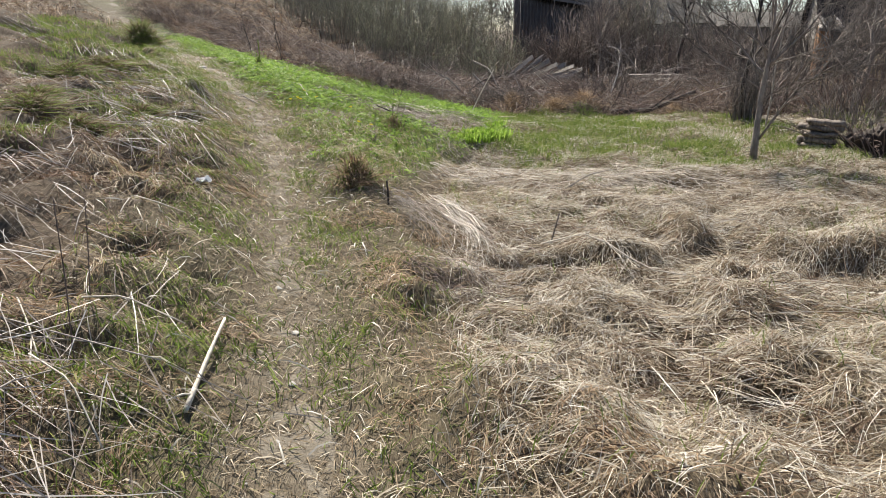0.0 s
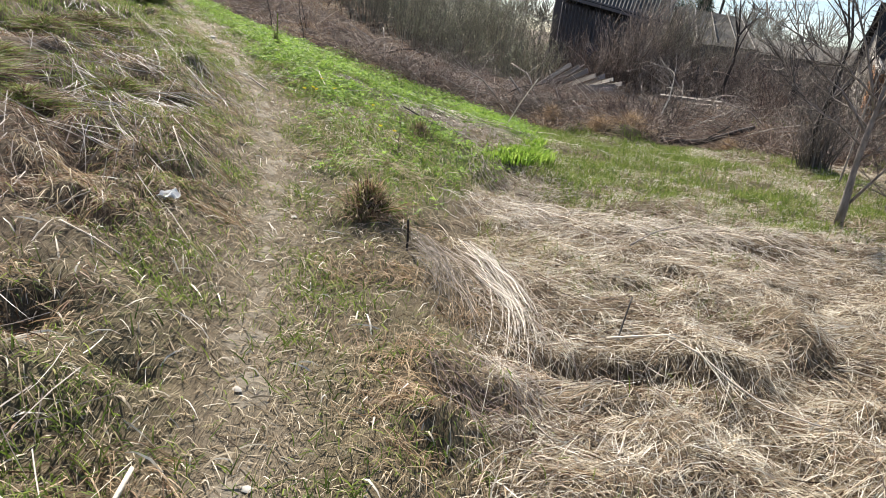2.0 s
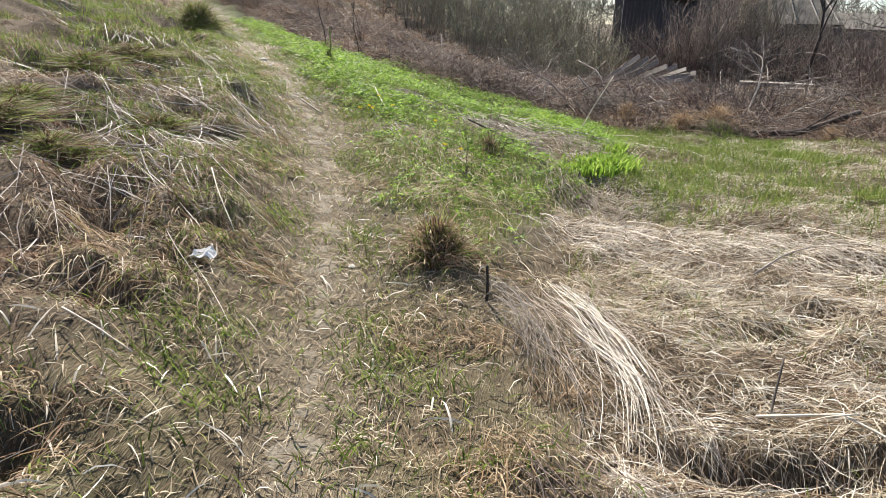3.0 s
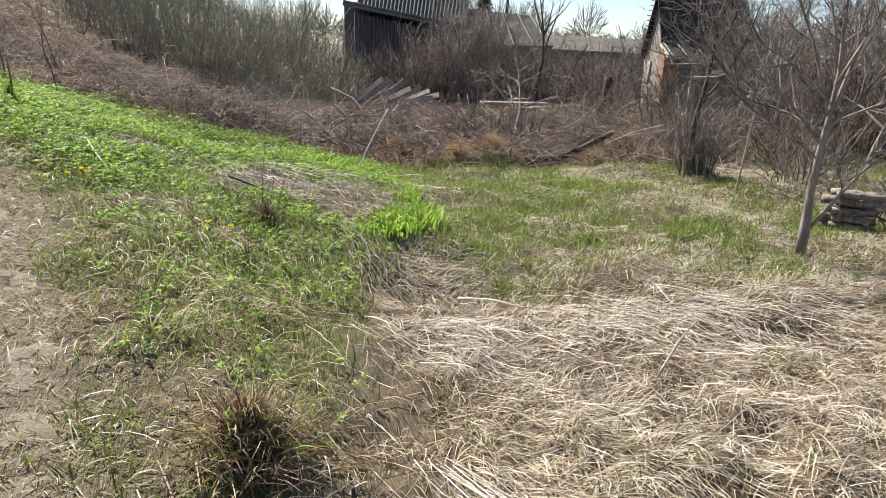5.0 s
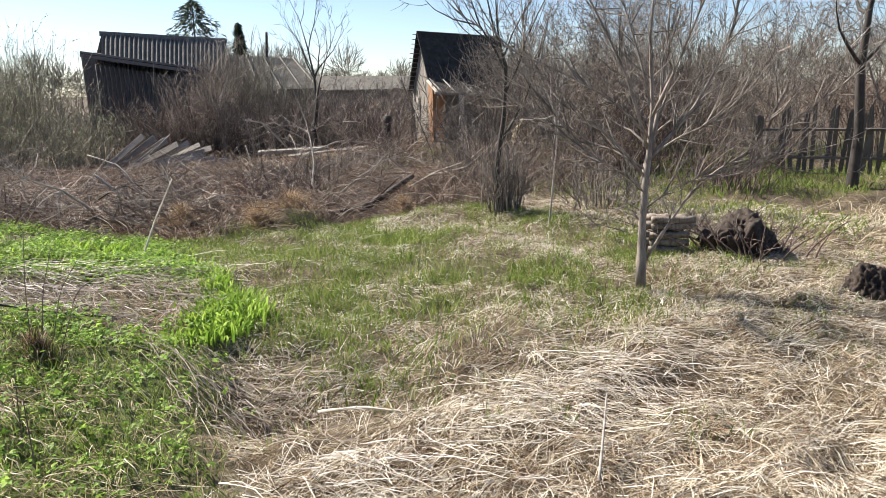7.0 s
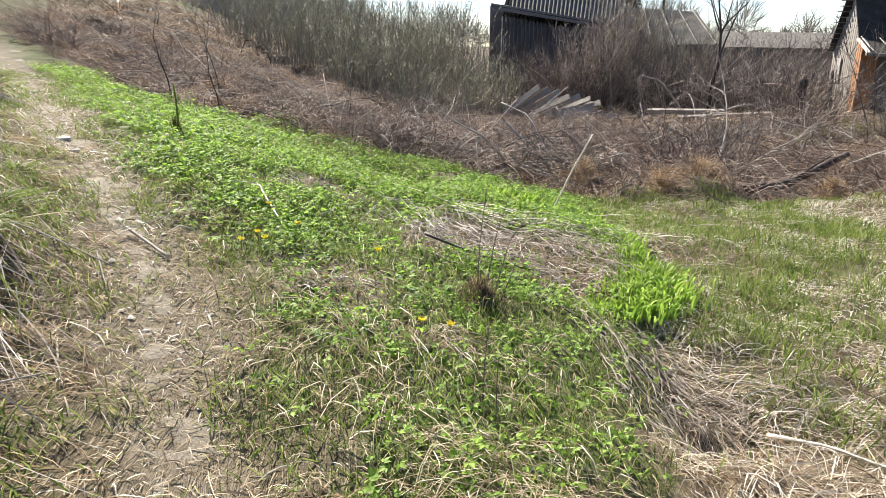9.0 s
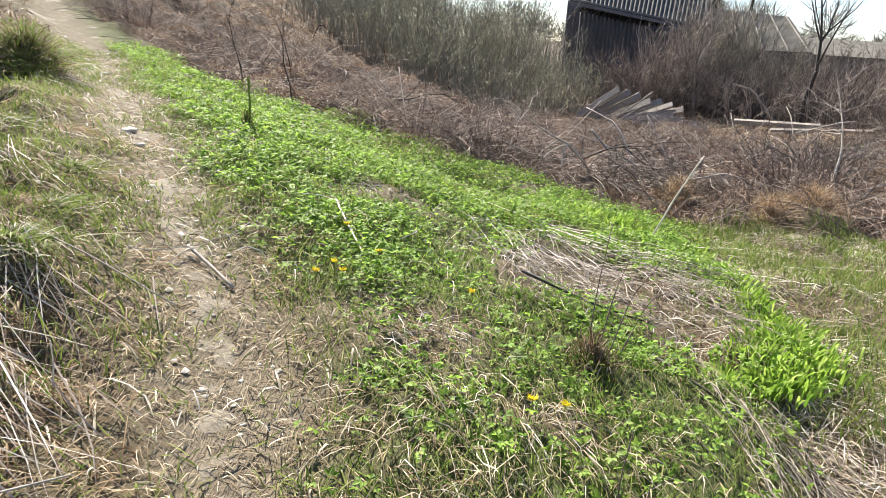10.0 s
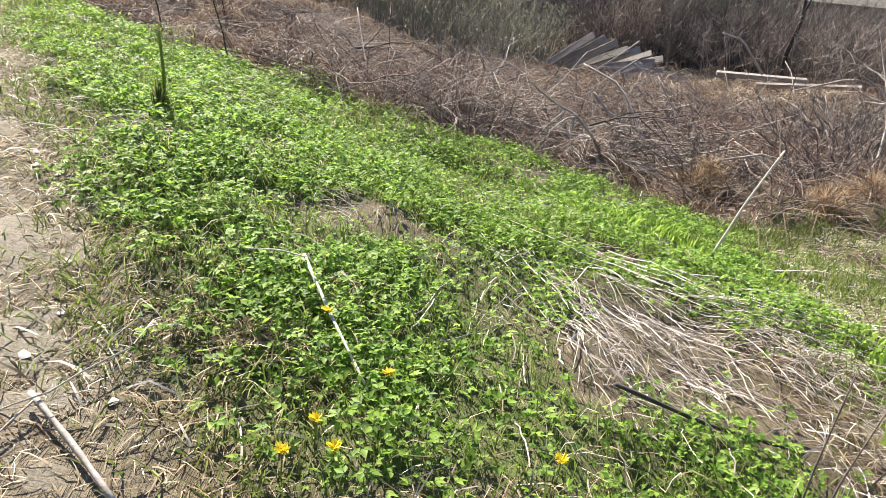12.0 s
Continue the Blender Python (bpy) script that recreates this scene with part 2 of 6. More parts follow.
def land(x, y):
    """The ground's height without its small lumps."""
    x, y = np.asarray(x, float), np.asarray(y, float)
    z = -0.16 + (0.22 + 0.13 * step(17, 36, y)) * softplus(ease(y, FOOT_Y, FOOT_X) - x, 0.35)
    z = np.where(z > 2.5, 2.5 + 3.0 * np.tanh((z - 2.5) / 3.0), z)
    d = x - path_x(y)
    z = z - 0.10 * np.exp(-(d / 0.5) ** 2) + 0.04 * np.exp(-((d - 1.0) / 0.5) ** 2)
    z = z - 0.12 * bell(x, y, 0.6, 8.6, 0.5, 0.7) - 0.09 * bell(x, y, 0.36, 8.9, 0.3, 0.4) + 0.08 * bell(x, y, 0.3, 11.6, 0.7, 1.2) - 0.16 * bell(x, y, -1.2, 13.8, 0.9, 0.7)
    z = z + 0.08 * bell(x, y, -0.7, 6.4, 0.4, 0.4)
    z = z - 0.35 * step(15, 29, y) / (1 + np.exp(-np.clip((x + 1) / 1.5, -30, 30)))
    return z


HOLES = ((0.72, 4.74, 0.36, 0.09), (1.12, 3.66, 0.17, 0.10), (-1.95, 3.95, 0.22, 0.14), (-1.45, 3.85, 0.15, 0.09), (-3.9, 7.1, 0.4, 0.24), (-2.6, 5.7, 0.2, 0.14), (-0.02, 4.2, 0.2, 0.13), (0.42, 8.6, 0.3, 0.2), (-2.95, 8.6, 0.2, 0.10), (1.6, 2.9, 0.2, 0.1), (2.2, 4.9, 0.25, 0.12))


def brush_edge(x):
    return ease(x, (-12, -9, -6.8, -4.2, -3.1, -1.8, -0.3, 0.8, 1.5, 3.4, 5.6, 7, 12), (25, 21, 18.6, 15.4, 15.5, 15.4, 15.2, 14.3, 13.4, 13.6, 13.5, 13.8, 16))


def brush_mask(x, y):
    return step(-0.25, 0.5, y - brush_edge(x) + 0.5 * (vnoise(x, y, 0.7, 3) - 0.5)) * step(-14, -9, x)


def bare_mask(x, y):
    d = np.abs(x - path_x(y) - 0.10 * (vnoise(x, y, 0.5, 5) - 0.5))
    w = np.interp(y, (0, 6, 9, 12, 18), (0.26, 0.22, 0.24, 0.34, 0.5)) + 0.2 * (vnoise(x, y, 0.35, 6) - 0.5)
    return step(0.16, -0.10, d - w)


def lush_mask(x, y):
    """The strip of fresh green beside the path and on the slope under it."""
    d = x - path_x(y)
    right = step(0.25, 0.8, d + 0.4 * (vnoise(x, y, 0.5, 8) - 0.5)) * step(5.5, 7.8, y + 1.0 * (vnoise(x, y, 0.6, 9) - 0.5))
    inside = step(0.55, -0.1, x - np.interp(y, (6, 8, 9.3, 10, 14, 15), (-0.9, -0.45, 0.0, 0.5, 0.9, 0.3)))
    thatch = 1 - 0.95 * np.clip(1.3 * bell(x, y, -0.45, 11.1, 0.85, 0.6) + 1.2 * bell(x, y, 0.15, 10.4, 0.5, 0.55) + bell(x, y, -1.0, 13.3, 0.6, 0.4) + 0.9 * step(0.62, 0.8, vnoise(x, y, 0.55, 66)), 0, 1)
    return right * inside * (1 - brush_mask(x, y)) * thatch


def meadow_mask(x, y):
    """The patchy green flat under the brush."""
    m = step(0.3, 1.2, x) * step(8.0, 9.6, y + 1.2 * (vnoise(x, y, 1.0, 12) - 0.5)) * step(6.6, 5.2, x) * (1 - brush_mask(x, y))
    return m * (0.35 + 0.65 * step(0.3, 0.6, vnoise(x, y, 0.7, 13)))


def bank_mask(x, y):
    return step(-0.35, -1.0, x - path_x(y) + 0.4 * (vnoise(x, y, 0.6, 15) - 0.5))


def straw_mask(x, y):
    d = x - path_x(y)
    hollow = np.clip(sum(bell(x, y, cx, cy, sx * 0.9, sy * 0.9) for cx, cy, sx, sy in HOLES), 0, 1)
    return step(0.35, 1.1, d + 0.6 * (vnoise(x, y, 0.5, 16) - 0.5)) * (1 - 0.92 * hollow) * (1 - 0.8 * bell(x, y, -0.05, 5.4, 0.4, 0.9)) * (1 - lush_mask(x, y)) * (1 - 0.75 * meadow_mask(x, y)) * (1 - brush_mask(x, y))


def mounds(x, y, size, seed):
    """Rounded humps parted by sharp creases."""
    u = x + 0.35 * size * (vnoise(x, y, size * 0.7, seed + 1) - 0.5)
    return np.abs(2 * vnoise(u, y, size, seed) - 1) ** 0.8 - 0.4


def lumps(x, y):
    b, s = brush_mask(x, y), straw_mask(x, y) * (1 - 0.6 * step(5.6, 7.0, y))
    quiet = 1 - 0.85 * bare_mask(x, y)
    z = (0.05 + 0.20 * s + 0.34 * b + 0.22 * bank_mask(x, y)) * (vnoise(x, y, 0.75, 21) - 0.5)
    z = z + (0.035 + 0.13 * s + 0.10 * bank_mask(x, y) + 0.10 * b) * (vnoise(x, y, 0.28, 22) - 0.5) + 0.018 * (vnoise(x, y, 0.11, 23) - 0.5)
    z = z + 0.13 * s * step(0.3, 1.0, x) * mounds(x, y, 0.42, 24) + 0.12 * bank_mask(x, y) * mounds(x, y, 0.36, 26)
    z = (z + 0.28 * b * mounds(x, y, 0.8, 28)) * quiet * (1 - 0.7 * bell(x, y, 0.75, 5.15, 0.7, 0.5))
    z = z - 0.05 * bell(x, y, 0.72, 4.78, 0.42, 0.07)
    for cx, cy, sx, sy in HOLES:
        z = z - (0.16 if cx > 0 else 0.11) * bell(x, y, cx, cy, sx, sy)
    return z * step(60, 30, np.hypot(x, y - 8))


def height(x, y):
    return land(x, y) + lumps(x, y)


# ---- mesh helpers ----
def mesh_object(name, verts, quads=None, tris=None, material=None, parent=None, smooth=False):
    me = bpy.data.meshes.new(name)
    nq, nt_ = (0 if quads is None else len(quads)), (0 if tris is None else len(tris))
    me.vertices.add(len(verts))
    me.vertices.foreach_set("co", np.asarray(verts, np.float32).ravel())
    loops = np.concatenate([np.asarray(a, np.int32).ravel() for a in (quads, tris) if a is not None and len(a)])
    me.loops.add(len(loops))
    me.loops.foreach_set("vertex_index", loops)
    me.polygons.add(nq + nt_)
    starts = np.concatenate([np.arange(nq) * 4, nq * 4 + np.arange(nt_) * 3]).astype(np.int32)
    me.polygons.foreach_set("loop_start", starts)
    if smooth:
        me.polygons.foreach_set("use_smooth", np.ones(nq + nt_, bool))
    me.update(calc_edges=True)
    if material:
        me.materials.append(material)
    ob = new(name, me)
    ob.parent = parent
    return ob


def part(name, bm, material, parent=None, label=""):
    me = bpy.data.meshes.new(name)
    bm.to_mesh(me)
    bm.free()
    me.materials.append(material)
    ob = new(name, me)
    ob.parent = parent
    if label:
        ob["label"] = label
    return ob


def thing(name, place, label, category, group="", kind="", turn=0.0):
    ob = new(name)
    ob.empty_display_size = 0.1
    ob.matrix_basis = pose(*place, 0, 0, turn)
    return tagged(ob, label, category, group, kind)


def tube_arrays(pts, radii, sides=3):
    """pts (n, k, 3), radii (n, k): n tubes of k rings."""
    n, k, _ = pts.shape
    way = np.gradient(pts, axis=1)
    way /= np.linalg.norm(way, axis=2, keepdims=True) + 1e-9
    ref = np.where(np.abs(way[..., 2:3]) > 0.9, np.array([1.0, 0, 0]), np.array([0, 0, 1.0]))
    a = np.cross(way, ref)
    a /= np.linalg.norm(a, axis=2, keepdims=True) + 1e-9
    b = np.cross(way, a)
    ang = np.arange(sides) * 2 * np.pi / sides
    ring = pts[:, :, None] + radii[:, :, None, None] * (np.cos(ang)[:, None] * a[:, :, None] + np.sin(ang)[:, None] * b[:, :, None])
    idx = np.arange(n * k * sides).reshape(n, k, sides)
    q = np.stack([idx[:, :-1], np.roll(idx, -1, 2)[:, :-1], np.roll(idx, -1, 2)[:, 1:], idx[:, 1:]], -1).reshape(-1, 4)
    return ring.reshape(-1, 3), q


def merge(parts):
    vs, qs, o = [], [], 0
    for v, q in parts:
        vs.append(v)
        qs.append(q + o)
        o += len(v)
    return np.concatenate(vs), np.concatenate(qs)


def blade_arrays(p0, p1, p2, width):
    """Tapered blades that arch through three points, flat side up as far as they lie."""
    way = p2 - p0
    side = np.cross(way, rng.normal(0, 1, p0.shape) * 0.7 + np.array([0, 0, 1.0]))
    side /= np.linalg.norm(side, axis=1, keepdims=True) + 1e-9
    s = side * width[:, None] / 2
    c = 2 * p1 - (p0 + p2) / 2
    q1, q2 = (p0 * (1 - t) ** 2 + c * 2 * t * (1 - t) + p2 * t * t for t in (0.35, 0.7))
    v = np.stack([p0 - s, p0 + s, q1 + s, q1 - s, q2 + s * 0.75, q2 - s * 0.75, p2], 1).reshape(-1, 3)
    i = np.arange(len(p0))[:, None] * 7
    return v, np.concatenate([i + np.array([[0, 1, 2, 3]]), i + np.array([[3, 2, 4, 5]])]), i + np.array([[5, 4, 6]])


def scatter(n, box, density, seed):
    """Points in the box (x0, x1, y0, y1), kept with the chance that density(x, y) gives."""
    r = np.random.default_rng(seed)
    x, y = r.uniform(box[0], box[1], n), r.uniform(box[2], box[3], n)
    keep = r.random(n) < density(x, y)
    return x[keep], y[keep]


def grass_object(name, x, y, heading, length, rise, tip, width, material, label, category):
    n = len(x)
    z0 = height(x, y) - 0.01
    cx, cy = np.cos(heading), np.sin(heading)
    bend = rng.normal(0, 0.06, n)
    x1, y1 = x + length * 0.5 * np.cos(heading + bend), y + length * 0.5 * np.sin(heading + bend)
    x2, y2 = x + length * cx, y + length * cy
    p0 = np.stack([x, y, z0], 1)
    p1 = np.stack([x1, y1, height(x1, y1) + rise], 1)
    p2 = np.stack([x2, y2, height(x2, y2) + tip], 1)
    v, q, t = blade_arrays(p0, p1, p2, width)
    ob = mesh_object(name, v, q, t, material)
    return tagged(ob, label, category, kind="stuff")


def stalk_object(name, x, y, heading, length, lift0, lift1, width, material, label, category):
    """Straight stiff stalks lying from hump to hump."""
    x2, y2 = x + length * np.cos(heading), y + length * np.sin(heading)
    p0 = np.stack([x, y, height(x, y) + lift0], 1)
    p2 = np.stack([x2, y2, height(x2, y2) + lift1], 1)
    p1 = (p0 + p2) / 2 + rng.normal(0, 0.012, p0.shape) * length[:, None] * 2
    v, q, t = blade_arrays(p0, p1, p2, width)
    return tagged(mesh_object(name, v, q, t, material), label, category, kind="stuff")


# ---- ground, footpath ----
def axis(dense0, dense1, fine, mid0, mid1, mid):
    a = [np.arange(dense0, dense1, fine), np.arange(mid0, dense0, mid), np.arange(dense1, mid1, mid)]
    out = np.geomspace(1, 900, 22)
    return np.unique(np.concatenate([*a, mid0 - out, mid1 + out]))


def build_ground():
    gx, gy = axis(-5.0, 6.0, 0.05, -16, 22, 0.3), axis(0.3, 14.5, 0.05, -8, 46, 0.3)
    X, Y = np.meshgrid(gx, gy)
    v = np.stack([X, Y, height(X, Y)], -1).reshape(-1, 3)
    idx = np.arange(len(v)).reshape(X.shape)
    q = np.stack([idx[:-1, :-1], idx[:-1, 1:], idx[1:, 1:], idx[1:, :-1]], -1).reshape(-1, 4)
    ob = mesh_object("ground", v, q, material=GROUND, smooth=True)
    fx, fy = v[:, 0], v[:, 1]
    far_green = 0.55 * step(15, 30, np.abs(fx) + np.abs(fy - 8)) * vnoise(fx, fy, 3, 40)
    verge = step(0.15, 0.4, np.abs(fx - path_x(fy))) * step(1.4, 0.7, np.abs(fx - path_x(fy)))
    green = np.clip(lush_mask(fx, fy) + 0.3 * verge * vnoise(fx, fy, 0.5, 35) + 0.45 * meadow_mask(fx, fy) + far_green * (1 - brush_mask(fx, fy)), 0, 1)
    for name, val in (("green", green), ("far", step(16, 26, np.hypot(fx, fy - 8))), ("bare", 0.4 * bare_mask(fx, fy)), ("brush", np.maximum(brush_mask(fx, fy), 0.5 * bank_mask(fx, fy)))):
        me = ob.data
        me.attributes.new(name, "FLOAT", "POINT").data.foreach_set("value", val.astype(np.float32))
    return tagged(ob, "uneven spring ground with dry thatch and bare soil", "ground", kind="structure")


ground = build_ground()


def build_footpath():
    ys = np.arange(-2, 24, 0.05)
    us = np.linspace(-1, 1, 17)
    Y, U = np.meshgrid(ys, us, indexing="ij")
    half = np.interp(ys, (0, 6, 9, 12, 18), (0.17, 0.14, 0.17, 0.30, 0.45))
    edge_l, edge_r = half * (0.35 + 1.3 * vnoise(ys, ys * 0, 0.3, 51)), half * (0.35 + 1.3 * vnoise(ys, ys * 0, 0.3, 52))
    X = path_x(Y) + np.where(U < 0, U * edge_l[:, None], U * edge_r[:, None])
    Z = height(X, Y) + 0.022 * (vnoise(X, Y, 0.20, 53) - 0.5) + 0.026 * (vnoise(X, Y, 0.07, 54) - 0.5) - 0.016 * np.abs(U) ** 2
    v = np.stack([X, Y, Z], -1).reshape(-1, 3)
    idx = np.arange(len(v)).reshape(X.shape)
    q = np.stack([idx[:-1, :-1], idx[:-1, 1:], idx[1:, 1:], idx[1:, :-1]], -1).reshape(-1, 4)
    m, nt, bsdf, out = shader("trodden dusty soil")
    fine, mid = noise_tex(nt, 70, 6, 0.75), noise_tex(nt, 6, 4, 0.6)
    col = mix(nt, mid, ramp(nt, fine, [(0.3, (0.085, 0.068, 0.047)), (0.7, (0.23, 0.19, 0.135))]), ramp(nt, fine, [(0.3, (0.14, 0.118, 0.088)), (0.7, (0.38, 0.335, 0.26))]))
    nt.links.new(col, bsdf.inputs["Base Color"])
    bsdf.inputs["Roughness"].default_value = 0.95
    add_bump(nt, bsdf, fine, 0.7, 0.015)
    ob = mesh_object("footpath", v, q, material=m, smooth=True)
    return tagged(ob, "narrow trodden footpath of dusty soil and straw litter", "footpath", kind="structure")


build_footpath()


# ---- grasses and herbs, as uncountable stuff ----
def tussock_blades(n_clumps, per, box, density, seed, spread, lean, stray=0.7, fan=0.6):
    """Base points and headings of blades that fan out from clumps."""
    r = np.random.default_rng(seed)
    cx, cy = scatter(n_clumps, box, density, seed)
    k = len(cx)
    head = lean(cx, cy) + r.normal(0, stray, k)
    x = np.repeat(cx, per) + r.normal(0, spread, k * per)
    y = np.repeat(cy, per) + r.normal(0, spread, k * per)
    return x, y, np.repeat(head, per) + r.normal(0, fan, k * per)


def comb(x, y):
    """The way that the flattened straw lies."""
    e = 0.06
    gx, gy = lumps(x + e, y) - lumps(x - e, y), lumps(x, y + e) - lumps(x, y - e)
    main = -0.8 + 1.5 * (vnoise(x, y, 1.3, 31) - 0.5) * 2
    k = 4.0
    return np.arctan2(np.sin(main) - k * gy / (2 * e) , np.cos(main) - k * gx / (2 * e))


def straw_field():
    near = (0.0, 7.5, 0.4, 13.6)
    def crowns(a, b):
        return straw_mask(a, b) * (0.35 + 0.65 * step(10, 6, b)) * (0.12 + 0.88 * step(-0.36, -0.1, mounds(a, b, 0.42, 24)))
    x, y, hd = tussock_blades(15500, 14, near, crowns, 101, 0.06, comb, 0.6, 0.65)
    n = len(x)
    L = 0.04 + 0.27 * rng.random(n) ** 1.4
    grass_object("dry_grass", x, y, hd, L, L * rng.uniform(0.04, 0.24, n), L * rng.uniform(-0.02, 0.3, n),
                 rng.uniform(0.002, 0.0055, n), STRAW, "flattened bleached straw of last year's grass on the meadow", "dry grass")
    x, y, hd = tussock_blades(5200, 10, near, lambda a, b: straw_mask(a, b), 102, 0.10, lambda a, b: comb(a, b) + 0.7, 0.6, 0.6)
    n = len(x)
    grass_object("dry_grass", x, y, hd, rng.uniform(0.1, 0.35, n), rng.uniform(0.005, 0.05, n), rng.uniform(0, 0.03, n),
                 rng.uniform(0.003, 0.006, n), BROWN_STRAW, "brown matted dead grass under the pale straw", "dry grass")
    x, y = scatter(130000, near, lambda a, b: straw_mask(a, b) * (0.25 + 0.75 * step(0.35, 0.6, vnoise(a, b, 0.3, 77))) * (0.3 + 0.7 * step(9, 5, b)), 148)
    n = len(x)
    L = rng.uniform(0.03, 0.15, n)
    grass_object("straw_stubble", x, y, rng.uniform(0, 6.28, n), L, L * rng.uniform(0.1, 0.5, n), L * rng.uniform(0.05, 0.9, n),
                 rng.uniform(0.002, 0.005, n), STRAW, "short broken straw standing every way on the meadow", "dry grass")
    x, y = scatter(26000, near, lambda a, b: straw_mask(a, b) * step(0.52, 0.72, vnoise(a, b, 0.6, 71)) * (0.3 + 0.7 * step(5, 8, b)), 145)
    n = len(x)
    grass_object("young_grass", x, y, rng.uniform(0, 6.28, n), rng.uniform(0.03, 0.09, n), rng.uniform(0.03, 0.08, n), rng.uniform(0.05, 0.13, n),
                 rng.uniform(0.003, 0.006, n), GRASS, "sparse young grass coming up through the straw", "grass")


def bank_field():
    box = (-7.5, -0.6, 1.0, 16)
    def bare_hollow(a, b):
        return 1 - 0.65 * np.clip(sum(bell(a, b, cx, cy, sx, sy) for cx, cy, sx, sy in HOLES), 0, 1)
    def dens(a, b):
        return bank_mask(a, b) * (0.8 * step(-7.5, -3, a) + 0.2) * (0.2 + 0.8 * step(0.3, 0.58, vnoise(a, b, 0.7, 65))) * bare_hollow(a, b)
    def lean(a, b):
        return -0.6 + 1.6 * (vnoise(a, b, 1.2, 33) - 0.5)
    x, y, hd = tussock_blades(7500, 13, box, dens, 103, 0.09, lean, 0.6, 0.8)
    n = len(x)
    grass_object("dry_grass", x, y, hd, rng.uniform(0.05, 0.26, n), rng.uniform(0.01, 0.06, n), rng.uniform(0, 0.05, n),
                 rng.uniform(0.0025, 0.0055, n), BANK_STRAW, "red-brown tangled dead grass on the bank beside the path", "dry grass")
    x, y, hd = tussock_blades(1500, 12, box, lambda a, b: dens(a, b) * step(0.45, 0.65, vnoise(a, b, 0.6, 72)), 146, 0.08, lean, 0.5, 0.4)
    n = len(x)
    grass_object("dry_grass", x, y, hd, rng.uniform(0.10, 0.35, n), rng.uniform(0.02, 0.10, n), rng.uniform(0, 0.05, n),
                 rng.uniform(0.003, 0.006, n), LITTER, "tan dry tufts on the bank", "dry grass")
    x, y, hd = tussock_blades(2700, 8, box, lambda a, b: dens(a, b) * (0.35 + 0.65 * step(10, 7, b)) * (0.15 + 0.85 * step(0.35, 0.6, vnoise(a, b, 0.9, 73))), 104, 0.16, lambda a, b: -0.6 + 1.0 * (vnoise(a, b, 0.9, 33) - 0.5), 0.45, 0.35)
    n = len(x)
    stalk_object("dry_stalks", x, y, hd, rng.uniform(0.18, 0.75, n), rng.uniform(0.02, 0.10, n), rng.uniform(0.01, 0.09, n),
                 rng.uniform(0.003, 0.0068, n), GREY_STRAW, "long grey fallen stalks combed down the bank", "dry stalks")
    x, y = scatter(110000, box, lambda a, b: bank_mask(a, b) * step(0.50, 0.70, vnoise(a, b, 0.7, 34)) * (0.5 + 0.5 * step(-2, -4, a)) + bank_mask(a, b) * step(8.2, 9.8, b) * step(0.38, 0.58, vnoise(a, b, 0.5, 78)) * 0.8, 105)
    n = len(x)
    grass_object("young_grass", x, y, rng.uniform(0, 6.28, n), rng.uniform(0.03, 0.1, n), rng.uniform(0.02, 0.07, n), rng.uniform(0.04, 0.12, n),
                 rng.uniform(0.003, 0.006, n), GRASS, "patches of young green grass on the bank", "grass")


